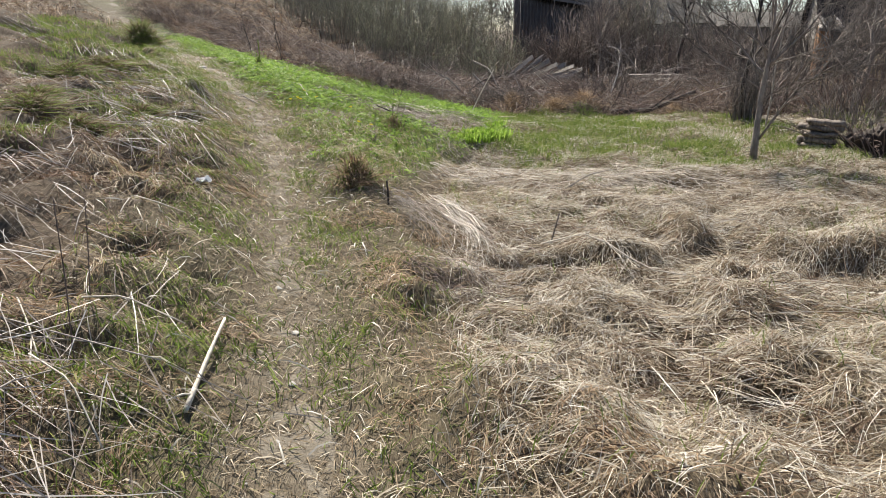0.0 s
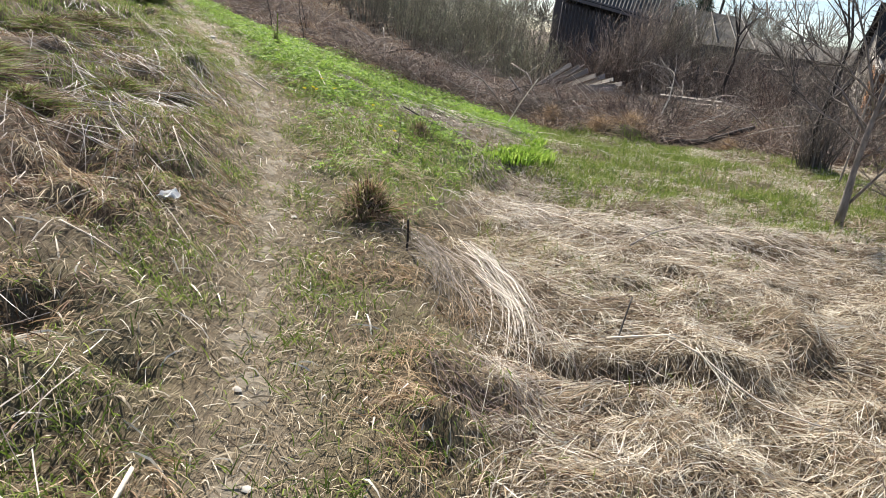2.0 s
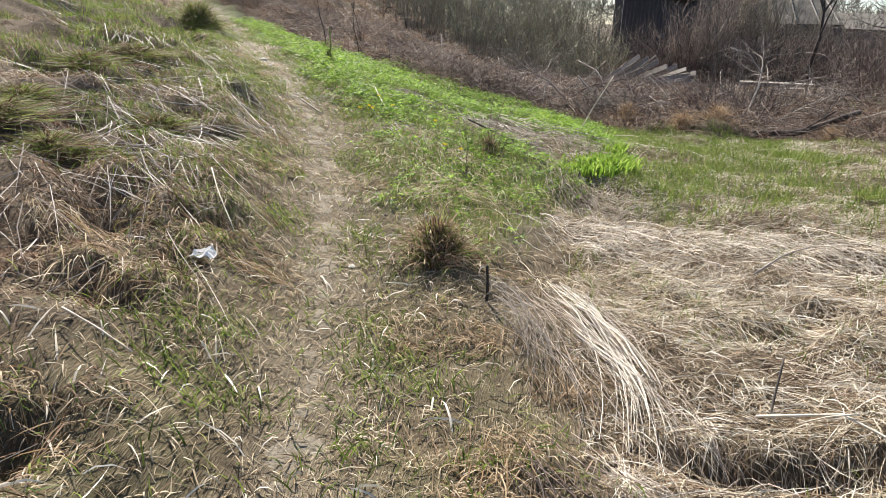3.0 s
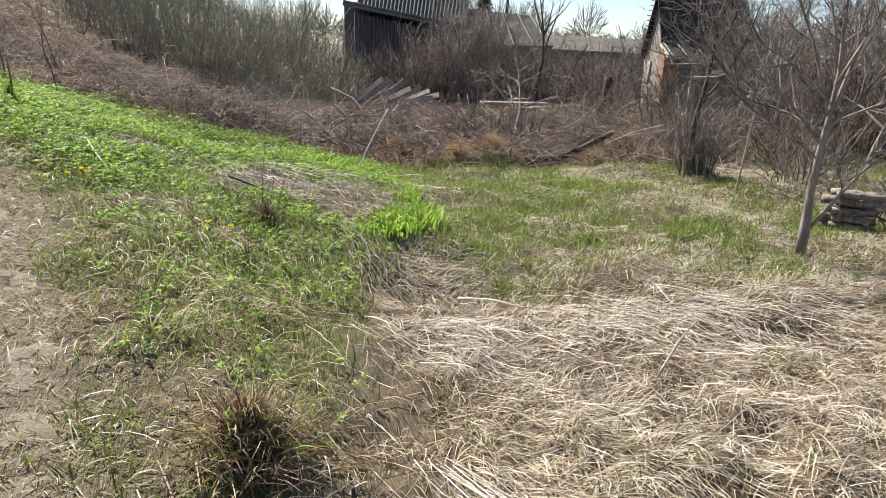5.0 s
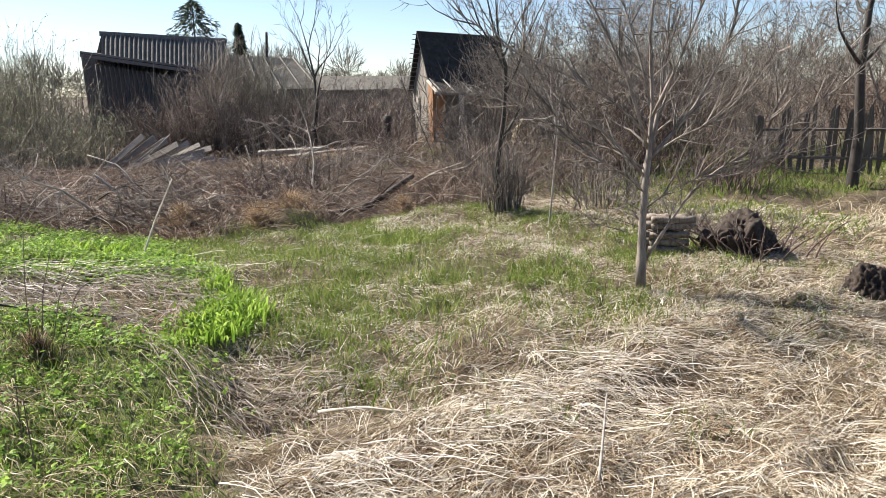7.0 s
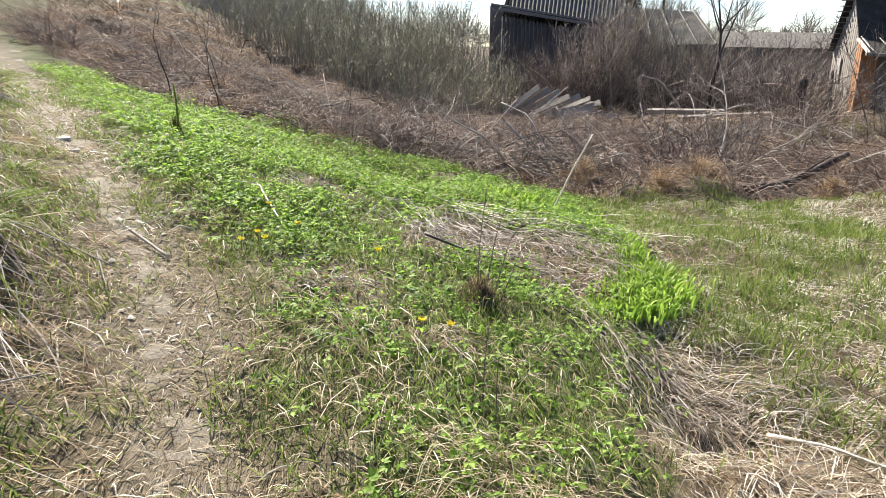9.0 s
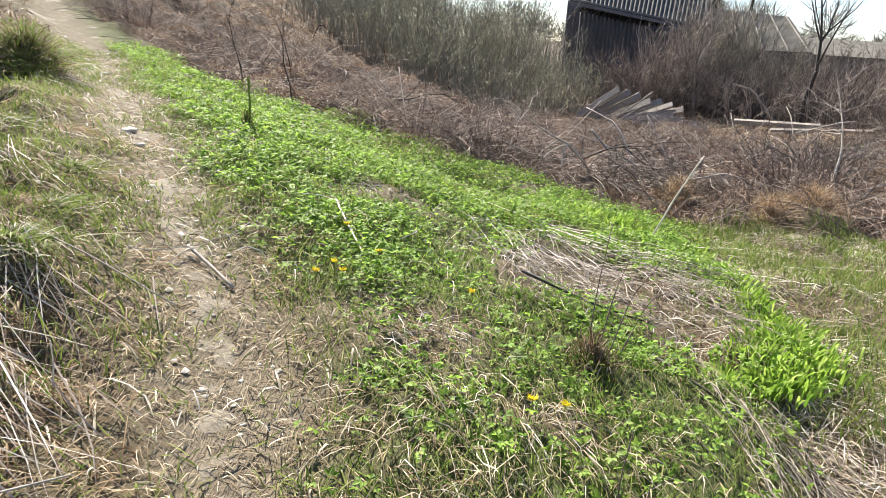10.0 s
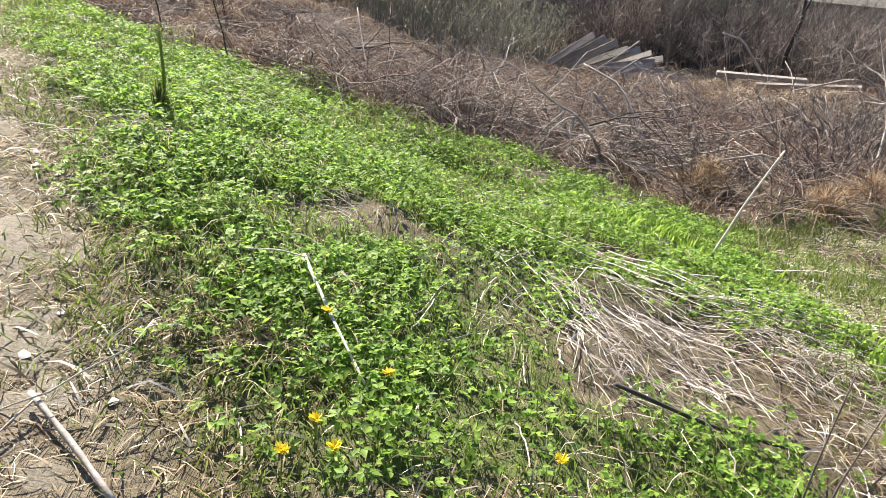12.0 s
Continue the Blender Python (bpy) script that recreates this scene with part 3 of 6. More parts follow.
def path_sides():
    box = (-7.5, 2.0, 0.8, 17)
    def ragged(a, b):
        d = np.abs(a - path_x(b) - 0.1)
        return step(0.18, 0.5, d) * step(1.8, 0.9, d) * step(0.42, 0.62, vnoise(a, b, 0.35, 68)) * (1 - 0.7 * lush_mask(a, b))
    x, y, hd = tussock_blades(4600, 12, (-5.5, 1.2, 0.8, 12), ragged, 140, 0.06, lambda a, b: 6.28 * vnoise(a, b, 0.8, 69))
    n = len(x)
    grass_object("dry_grass", x, y, hd, rng.uniform(0.06, 0.24, n), rng.uniform(0.01, 0.05, n), rng.uniform(0.0, 0.03, n),
                 rng.uniform(0.003, 0.006, n), RUST_STRAW, "reddish-brown dry tufts along the path", "dry grass")
    def verge(a, b):
        d = np.abs(a - path_x(b))
        return step(0.0, 0.3, d) * step(1.6, 0.8, d) * (1 - 0.6 * lush_mask(a, b))
    def green_verge(a, b):
        d = np.abs(a - path_x(b))
        return verge(a, b) * (0.3 + 0.7 * step(0.95, 0.6, d))
    x, y = scatter(230000, box, lambda a, b: (green_verge(a, b) + 0.22 * bare_mask(a, b)) * (0.16 + 0.84 * step(0.46, 0.64, vnoise(a, b, 0.4, 35) * 0.7 + vnoise(a, b, 0.15, 67) * 0.3)) * 0.9, 106)
    n = len(x)
    grass_object("young_grass", x, y, rng.uniform(0, 6.28, n), rng.uniform(0.03, 0.10, n), rng.uniform(0.015, 0.05, n), rng.uniform(0.02, 0.07, n),
                 rng.uniform(0.0035, 0.0065, n), GRASS, "short trodden grass along both sides of the path", "grass")
    x, y = scatter(330000, box, lambda a, b: (verge(a, b) * 0.8 + 0.95 * bare_mask(a, b)) * (0.35 + 0.65 * vnoise(a, b, 0.3, 64)), 107)
    n = len(x)
    L = rng.uniform(0.015, 0.12, n)
    grass_object("straw_litter", x, y, rng.uniform(0, 6.28, n), L, 0.004 + L * rng.uniform(0.0, 0.15, n), 0.003 + L * rng.uniform(0.0, 0.2, n),
                 rng.uniform(0.0025, 0.0055, n), LITTER, "broken straw littered on and beside the path", "straw")
    x, y = scatter(15000, box, lambda a, b: (verge(a, b) + 0.55 * bare_mask(a, b)) * (0.2 + 0.8 * vnoise(a, b, 0.5, 65)), 140)
    n = len(x)
    grass_object("straw_litter", x, y, rng.uniform(0, 6.28, n), rng.uniform(0.05, 0.2, n), rng.uniform(0.012, 0.045, n), rng.uniform(0.004, 0.03, n),
                 rng.uniform(0.004, 0.0095, n), STRAW, "long pale broken stalks strewn over the path", "straw")


def path_pebbles():
    """Small stones trodden into the upper path."""
    x, y = scatter(5200, (-9, 1.5, 2, 18), lambda a, b: bare_mask(a, b) * (0.25 + 0.75 * step(8, 12, b)) * (0.3 + 0.7 * vnoise(a, b, 0.6, 66)), 141)
    r = np.random.default_rng(142)
    k = len(x)
    size = 0.006 + 0.022 * r.random(k) ** 2.5
    unit = np.array([[1, 0, 0], [0.3, 0.9, 0], [-0.8, 0.6, 0], [-0.8, -0.5, 0], [0.3, -0.9, 0], [0.1, 0.05, 0.75], [-0.3, -0.1, 0.65]])
    turn = r.uniform(0, 6.28, k)
    p = unit[None] * r.uniform(0.75, 1.25, (k, 7, 3)) * size[:, None, None]
    c, sn = np.cos(turn)[:, None], np.sin(turn)[:, None]
    v = np.stack([x[:, None] + p[:, :, 0] * c - p[:, :, 1] * sn, y[:, None] + p[:, :, 0] * sn + p[:, :, 1] * c, height(x, y)[:, None] + p[:, :, 2] + 0.006], -1).reshape(-1, 3)
    f = np.array([[0, 1, 5], [1, 2, 5], [2, 6, 5], [2, 3, 6], [3, 4, 6], [4, 5, 6], [4, 0, 5]])
    t = (np.arange(k)[:, None, None] * 7 + f[None]).reshape(-1, 3)
    return tagged(mesh_object("pebbles", v, tris=t, material=STONE), "small pale pebbles trodden into the footpath", "pebbles", kind="stuff")


def lush_field():
    box = (-9.5, 1.6, 5.4, 18)
    x, y = scatter(230000, box, lambda a, b: lush_mask(a, b) * (0.45 + 0.55 * vnoise(a, b, 0.4, 36)) * 0.8, 108)
    n = len(x)
    grass_object("young_grass", x, y, rng.uniform(0, 6.28, n), rng.uniform(0.03, 0.10, n), rng.uniform(0.03, 0.08, n), rng.uniform(0.04, 0.12, n),
                 rng.uniform(0.003, 0.006, n), GRASS, "fresh green grass on the slope under the path", "grass")
    herb_leaves(box, 30000, lambda a, b: lush_mask(a, b) * (0.22 + 0.78 * step(0.3, 0.6, vnoise(a, b, 0.45, 37))) * (0.22 + 0.78 * step(9.2, 10.9, b - 0.35 * a)), 109, 0.015, 0.034, 0.14,
                "bright green ground-cover herbs with toothed leaves")
    x, y, hd = tussock_blades(3600, 9, box, lambda a, b: step(0.6, 0.3, lush_mask(a, b)) * step(0.3, 0.9, a - path_x(b)) * step(8, 9, b) * (1 - brush_mask(a, b)) * step(1.2, 0.6, a), 110, 0.12, comb)
    n = len(x)
    grass_object("dry_grass", x, y, hd, rng.uniform(0.1, 0.38, n), rng.uniform(0.02, 0.08, n), rng.uniform(0.0, 0.05, n),
                 rng.uniform(0.003, 0.006, n), GREY_STRAW, "grey-white thatch of fallen stalks among the green", "dry stalks")
    x, y, hd = tussock_blades(5200, 8, (-4.5, 1.4, 6.2, 15), lambda a, b: np.maximum(lush_mask(a, b), 0.6 * step(0.5, 0.9, a - path_x(b)) * step(0.9, 0.2, a)) * (0.10 + 0.90 * step(10.6, 8.8, b - 0.35 * a)) * (0.3 + 0.7 * step(0.35, 0.6, vnoise(a, b, 0.5, 74))), 111, 0.10, comb, 0.5, 0.5)
    n = len(x)
    grass_object("dry_grass", x, y, hd, rng.uniform(0.08, 0.34, n), rng.uniform(0.02, 0.11, n), rng.uniform(0.0, 0.09, n),
                 rng.uniform(0.0025, 0.0055, n), LITTER, "thin dry stems scattered through the green herbs", "dry stalks")


def herb_leaves(box, n_plants, density, seed, small, large, tall, label):
    px, py = scatter(int(n_plants * 2.2), box, density, seed)
    per = 5
    r = np.random.default_rng(seed + 1)
    k = len(px)
    ph = r.uniform(0.25, 1.0, k) * tall
    ang = r.uniform(0, 6.28, (k, per))
    out = r.uniform(0.01, 0.07, (k, per))
    lx, ly = (px[:, None] + out * np.cos(ang)).ravel(), (py[:, None] + out * np.sin(ang)).ravel()
    lz = (height(px, py)[:, None] + ph[:, None] * r.uniform(0.3, 1.0, (k, per))).ravel()
    size = r.uniform(small, large, k * per)
    a = ang.ravel() + r.normal(0, 0.4, k * per)
    pitch = r.normal(0.05, 0.4, k * per)
    fwd = np.stack([np.cos(a) * np.cos(pitch), np.sin(a) * np.cos(pitch), np.sin(pitch)], 1)
    side = np.stack([-np.sin(a), np.cos(a), r.normal(0, 0.35, k * per)], 1)
    side /= np.linalg.norm(side, axis=1, keepdims=True)
    up = np.cross(fwd, side)
    c = np.stack([lx, ly, lz], 1)
    s = size[:, None]
    leaflets = []
    for turn, big in ((0.0, 1.0), (0.95, 0.8), (-0.95, 0.8)):
        f, w = fwd * math.cos(turn) + side * math.sin(turn), side * math.cos(turn) - fwd * math.sin(turn)
        o = c + f * s * 0.12
        leaflets.append(np.stack([o, o + f * s * 0.55 * big + w * s * 0.36 * big + up * s * 0.12, o + f * s * 1.25 * big - up * s * 0.1, o + f * s * 0.55 * big - w * s * 0.36 * big + up * s * 0.12], 1))
    v = np.stack(leaflets, 1).reshape(-1, 3)
    i = np.arange(k * per * 3)[:, None] * 4
    t = np.concatenate([i + np.array([[0, 1, 2]]), i + np.array([[0, 2, 3]])])
    return tagged(mesh_object("herb_leaves", v, tris=t, material=HERB), label, "herbs", kind="stuff")


def meadow_field():
    box = (0.2, 8.5, 7.5, 15.5)
    x, y = scatter(115000, box, lambda a, b: np.clip(meadow_mask(a, b) + 0.3 * bell(a, b, 1.5, 9.8, 0.6, 0.7), 0, 1) * (0.25 + 0.75 * step(0.38, 0.6, vnoise(a, b, 0.4, 76))) * (1 - bell(a, b, 0.4, 8.8, 0.5, 0.6)), 112)
    n = len(x)
    grass_object("young_grass", x, y, rng.uniform(0, 6.28, n), rng.uniform(0.03, 0.1, n), rng.uniform(0.03, 0.08, n), rng.uniform(0.04, 0.13, n),
                 rng.uniform(0.004, 0.008, n), GRASS, "young green grass coming through the wet meadow", "grass")
    x, y, hd = tussock_blades(3000, 13, (0.3, 9, 7.5, 14.5), lambda a, b: (1 - brush_mask(a, b)) * step(0.35, 0.65, vnoise(a, b, 0.6, 38)), 113, 0.08, comb)
    n = len(x)
    grass_object("dry_grass", x, y, hd, rng.uniform(0.08, 0.3, n), rng.uniform(0.01, 0.07, n), rng.uniform(0, 0.05, n),
                 rng.uniform(0.003, 0.006, n), STRAW, "pale dry grass lying in the green meadow", "dry grass")


def clearing(x, y):
    """The trodden yellow patch behind the brush, beside the boards."""
    return np.clip(1.5 * bell(x, y, 5.8, 22.8, 2.6, 1.5) + bell(x, y, 7.5, 27.0, 2.5, 1.2), 0, 1)


def brush_field():
    """The belt of brown dead canes, stalks and runners in front of the plots."""
    r = np.random.default_rng(120)
    x, y = scatter(70000, (-9, 12, 12.5, 27), lambda a, b: brush_mask(a, b) * step(30, 17, b) * (0.12 + 0.88 * step(0.36, 0.6, vnoise(a, b, 0.9, 41))) * step(24.5, 22, b + 0.25 * a) * (1 - 0.92 * clearing(a, b)), 121)
    n = len(x)
    a, L = r.uniform(0, 6.28, n), r.uniform(0.25, 1.3, n)
    top = r.uniform(0.03, 0.5, n) * (0.08 + 1.3 * vnoise(x, y, 1.2, 42) ** 1.5)
    t = np.linspace(0, 1, 5)[None, :]
    arc = 4 * top[:, None] * t * (1 - t * r.uniform(0.45, 1.0, n)[:, None])
    wob = r.normal(0, 0.05, (n, 5, 3)).cumsum(1)
    pts = np.stack([x[:, None] + np.cos(a)[:, None] * L[:, None] * t, y[:, None] + np.sin(a)[:, None] * L[:, None] * t, height(x, y)[:, None] + arc - 0.02], -1) + wob
    pts[:, :, 2] = np.maximum(pts[:, :, 2], height(pts[:, :, 0], pts[:, :, 1]) + 0.0)
    rad = (0.002 + 0.007 * r.random(n)[:, None] ** 2) * (1 - 0.5 * t)
    cut = int(n * 0.74)
    for sl, mat, lab in ((slice(0, cut), BRAMBLE, "brown tangled bramble canes and dead runners"), (slice(cut, n), GREYCANE, "grey dead stalks caught in the brown brush")):
        v, q = tube_arrays(pts[sl], rad[sl])
        tagged(mesh_object("brush_tangle", v, q, material=mat), lab, "brush", kind="stuff")
    x, y, hd = tussock_blades(7000, 10, (-10, 12, 12.5, 26), lambda a, b: brush_mask(a, b) * 0.9, 122, 0.14, lambda a, b: 6.28 * vnoise(a, b, 1.0, 43))
    n = len(x)
    grass_object("dry_grass", x, y, hd, rng.uniform(0.15, 0.5, n), rng.uniform(0.03, 0.22, n), rng.uniform(0, 0.2, n),
                 rng.uniform(0.003, 0.007, n), BANK_STRAW, "brown dead grass under the brush", "dry grass")
    x, y, hd = tussock_blades(1500, 12, (2, 11, 20, 29), clearing, 147, 0.14, lambda a, b: 6.28 * vnoise(a, b, 1.0, 75))
    n = len(x)
    grass_object("dry_grass", x, y, hd, rng.uniform(0.12, 0.4, n), rng.uniform(0.02, 0.1, n), rng.uniform(0, 0.08, n),
                 rng.uniform(0.008, 0.014, n), LITTER, "yellowish dry grass in the clearing behind the brush", "dry grass")
    def far_hill(a, b):
        d = a - path_x(b)
        return np.maximum(step(2.0, 2.8, d) * step(-1.0, -3, a), step(-0.7, -1.4, d)) * step(14, 16, b) * step(-22, -14, a)
    x, y, hd = tussock_blades(5200, 11, (-20, -2, 14, 38), far_hill, 123, 0.16, lambda a, b: a * 0 - 0.6)
    n = len(x)
    grass_object("dry_grass", x, y, hd, rng.uniform(0.15, 0.5, n), rng.uniform(0.03, 0.16, n), rng.uniform(0, 0.1, n),
                 rng.uniform(0.006, 0.013, n), BROWN_STRAW, "brown dead grass on the far hillside", "dry grass")


def right_field():
    """Coarser straw and grass on the flat towards the orchard."""
    box = (6.0, 17, 2.5, 17)
    x, y, hd = tussock_blades(3600, 11, box, lambda a, b: step(6.5, 7.5, a) * (0.35 + 0.65 * step(0.3, 0.6, vnoise(a, b, 1.2, 61))) * (1 - brush_mask(a, b)) * (0.15 + 0.85 * step(11.5, 9.0, a)) * (0.12 + 0.88 * step(10.2, 8.6, b)), 130, 0.14, comb)
    n = len(x)
    grass_object("dry_grass", x, y, hd, rng.uniform(0.15, 0.5, n), rng.uniform(0.02, 0.14, n), rng.uniform(0.0, 0.08, n),
                 rng.uniform(0.005, 0.010, n), LITTER, "pale dry grass on the flat before the orchard", "dry grass")
    x, y = scatter(46000, (5.5, 18, 8.5, 24), lambda a, b: step(0.25, 0.5, vnoise(a, b, 1.5, 62)) * step(6.5, 8.0, a) * 0.95, 131)
    n = len(x)
    grass_object("young_grass", x, y, rng.uniform(0, 6.28, n), rng.uniform(0.05, 0.14, n), rng.uniform(0.04, 0.1, n), rng.uniform(0.06, 0.16, n),
                 rng.uniform(0.008, 0.014, n), GRASS, "green grass under the orchard trees", "grass")
    x, y = scatter(12000, (-40, 60, 28, 75), lambda a, b: step(0.3, 0.6, vnoise(a, b, 4, 63)), 132)
    n = len(x)
    grass_object("far_grass", x, y, rng.uniform(0, 6.28, n), rng.uniform(0.2, 0.6, n), rng.uniform(0.1, 0.4, n), rng.uniform(0.1, 0.5, n),
                 rng.uniform(0.03, 0.06, n), BROWN_STRAW, "rough brown grass on the land behind the plots", "dry grass")


right_field()
straw_field()
bank_field()
path_sides()
path_pebbles()
lush_field()
meadow_field()
brush_field()


# ---- solid helpers ----
def box_bm(sx, sy, sz, m=None, bevel=0.0, rough=0.0, seed=1):
    bm = bmesh.new()
    bmesh.ops.create_cube(bm, size=1.0)
    bmesh.ops.scale(bm, vec=(sx, sy, sz), verts=bm.verts)
    if bevel:
        bmesh.ops.bevel(bm, geom=bm.edges[:], offset=bevel, segments=1, affect="EDGES")
    if rough:
        r = random.Random(seed)
        for v in bm.verts:
            v.co += Vector([r.uniform(-rough, rough) for _ in range(3)])
    if m is not None:
        bmesh.ops.transform(bm, matrix=m, verts=bm.verts)
    return bm


def prism_bm(outline, depth):
    """An outline in x and z, given depth along y."""
    bm = bmesh.new()
    front = [bm.verts.new((x, 0, z)) for x, z in outline]
    back = [bm.verts.new((x, depth, z)) for x, z in outline]
    n = len(outline)
    bm.faces.new(front)
    bm.faces.new(back[::-1])
    for i in range(n):
        bm.faces.new((front[i], back[i], back[(i + 1) % n], front[(i + 1) % n]))
    bmesh.ops.recalc_face_normals(bm, faces=bm.faces)
    return bm


def board_between(name, a, b, width, thick, material, parent, roll=0.0, seed=1):
    """A board from a to b; its mesh runs along local z so that the grain follows it."""
    a, b = Vector(a), Vector(b)
    L = (b - a).length
    ob = part(name, box_bm(width, thick, L, bevel=min(width, thick) * 0.12, rough=min(width, thick) * 0.06, seed=seed), material, parent)
    ob.matrix_basis = Matrix.Translation((a + b) / 2) @ (b - a).to_track_quat("Z", "Y").to_matrix().to_4x4() @ pose(0, 0, 0, 0, 0, roll)
    return ob


def corrugated(name, c00, c10, c01, c11, waves, depth, material, parent, rows=3):
    """A sheet between four corners (eave left, eave right, ridge left, ridge right) with waves that run down the slope."""
    c00, c10, c01, c11 = (np.array(c, float) for c in (c00, c10, c01, c11))
    nu = waves * 6
    u, w = np.linspace(0, 1, nu + 1)[:, None, None], np.linspace(0, 1, rows + 1)[None, :, None]
    p = (1 - u) * (1 - w) * c00 + u * (1 - w) * c10 + (1 - u) * w * c01 + u * w * c11
    nrm = np.cross(c10 - c00, c01 - c00)
    nrm /= np.linalg.norm(nrm)
    p = p + nrm * depth * (np.cos(u * waves * 2 * np.pi) + 0.25 * np.sin(np.linspace(0, 9, nu + 1))[:, None, None])
    under = p - nrm * 0.012
    v = np.concatenate([p.reshape(-1, 3), under.reshape(-1, 3)])
    idx = np.arange((nu + 1) * (rows + 1)).reshape(nu + 1, rows + 1)
    q = np.stack([idx[:-1, :-1], idx[1:, :-1], idx[1:, 1:], idx[:-1, 1:]], -1).reshape(-1, 4)
    return mesh_object(name, v, np.concatenate([q, q[:, ::-1] + idx.size]), material=material, parent=parent, smooth=False)


def slab(name, corners, thick, material, parent):
    """A roof slab between four corners."""
    bm = bmesh.new()
    c = [Vector(p) for p in corners]
    n = (c[1] - c[0]).cross(c[3] - c[0]).normalized() * thick
    top = [bm.verts.new(p) for p in c]
    low = [bm.verts.new(p - n) for p in c]
    bm.faces.new(top)
    bm.faces.new(low[::-1])
    for i in range(4):
        bm.faces.new((top[i], low[i], low[(i + 1) % 4], top[(i + 1) % 4]))
    bmesh.ops.recalc_face_normals(bm, faces=bm.faces)
    return part(name, bm, material, parent)


# ---- trees and shrubs ----
def grow(start, way, length, radius, depth, r, out, kids=(4, 3, 3), rings=6, up=0.12, wobble=0.16, spread=(35, 60), shrink=0.62, thin=0.0026):
    """Branches as polylines into out[depth]; each carries kids of its own."""
    pts, rad = [np.array(start, float)], [radius]
    d = np.array(way, float)
    d /= np.linalg.norm(d)
    for i in range(1, rings):
        d = d + r.normal(0, wobble, 3) + np.array([0, 0, up])
        d /= np.linalg.norm(d)
        pts.append(pts[-1] + d * length / (rings - 1))
        rad.append(radius * (1 - 0.9 * i / (rings - 1)))
    out.setdefault(depth, []).append((np.array(pts), np.array(rad)))
    if depth >= len(kids):
        return
    for k in range(kids[depth]):
        f = r.uniform(0.3, 0.98)
        j = min(int(f * (rings - 1)), rings - 2)
        p = pts[j] + (pts[j + 1] - pts[j]) * (f * (rings - 1) - j)
        along = (pts[j + 1] - pts[j]) / np.linalg.norm(pts[j + 1] - pts[j])
        side = np.cross(along, r.normal(0, 1, 3))
        side /= np.linalg.norm(side)
        a = radians(r.uniform(*spread))
        grow(p, along * math.cos(a) + side * math.sin(a), length * shrink * r.uniform(0.7, 1.15) * (1 - 0.35 * f), max(rad[j] * 0.6, thin), depth + 1, r, out, kids, rings, up, wobble, spread, shrink, thin)


def tree_parts(ob, out, bark, twig_mat, sides=(7, 5, 3, 3), limbs_single=True):
    """trunk, each limb, and the fine twigs as one mesh."""
    rest = []
    for depth, rows in sorted(out.items()):
        s = sides[min(depth, len(sides) - 1)]
        if depth == 0:
            v, q = merge([tube_arrays(p[None], r_[None], s) for p, r_ in rows])
            mesh_object("trunk", v, q, material=bark, parent=ob, smooth=True)
        elif depth == 1 and limbs_single:
            for p, r_ in rows:
                v, q = tube_arrays(p[None], r_[None], s)
                mesh_object("limb", v, q, material=bark, parent=ob, smooth=True)
        else:
            v, q = tube_arrays(np.stack([p for p, _ in rows]), np.stack([r_ for _, r_ in rows]), s)
            rest.append((v, q))
    if rest:
        v, q = merge(rest)
        mesh_object("twig_mass", v, q, material=twig_mat, parent=ob)["kind"] = "stuff"


def ground_at(x, y):
    return float(height(np.array([x]), np.array([y]))[0])


def bare_tree(name, x, y, tall, girth, seed, label, lean=(0, 0), kids=(7, 6, 5), bark=BARK, twigs=TWIG, group="", category="tree", **kw):
    r = np.random.default_rng(seed)
    ob = thing(name, (x, y, ground_at(x, y) - 0.03), label, category, group)
    out = {}
    grow((0, 0, 0), (lean[0], lean[1], 1), tall, girth, 0, r, out, kids, **kw)
    tree_parts(ob, out, bark, twigs)
    return ob


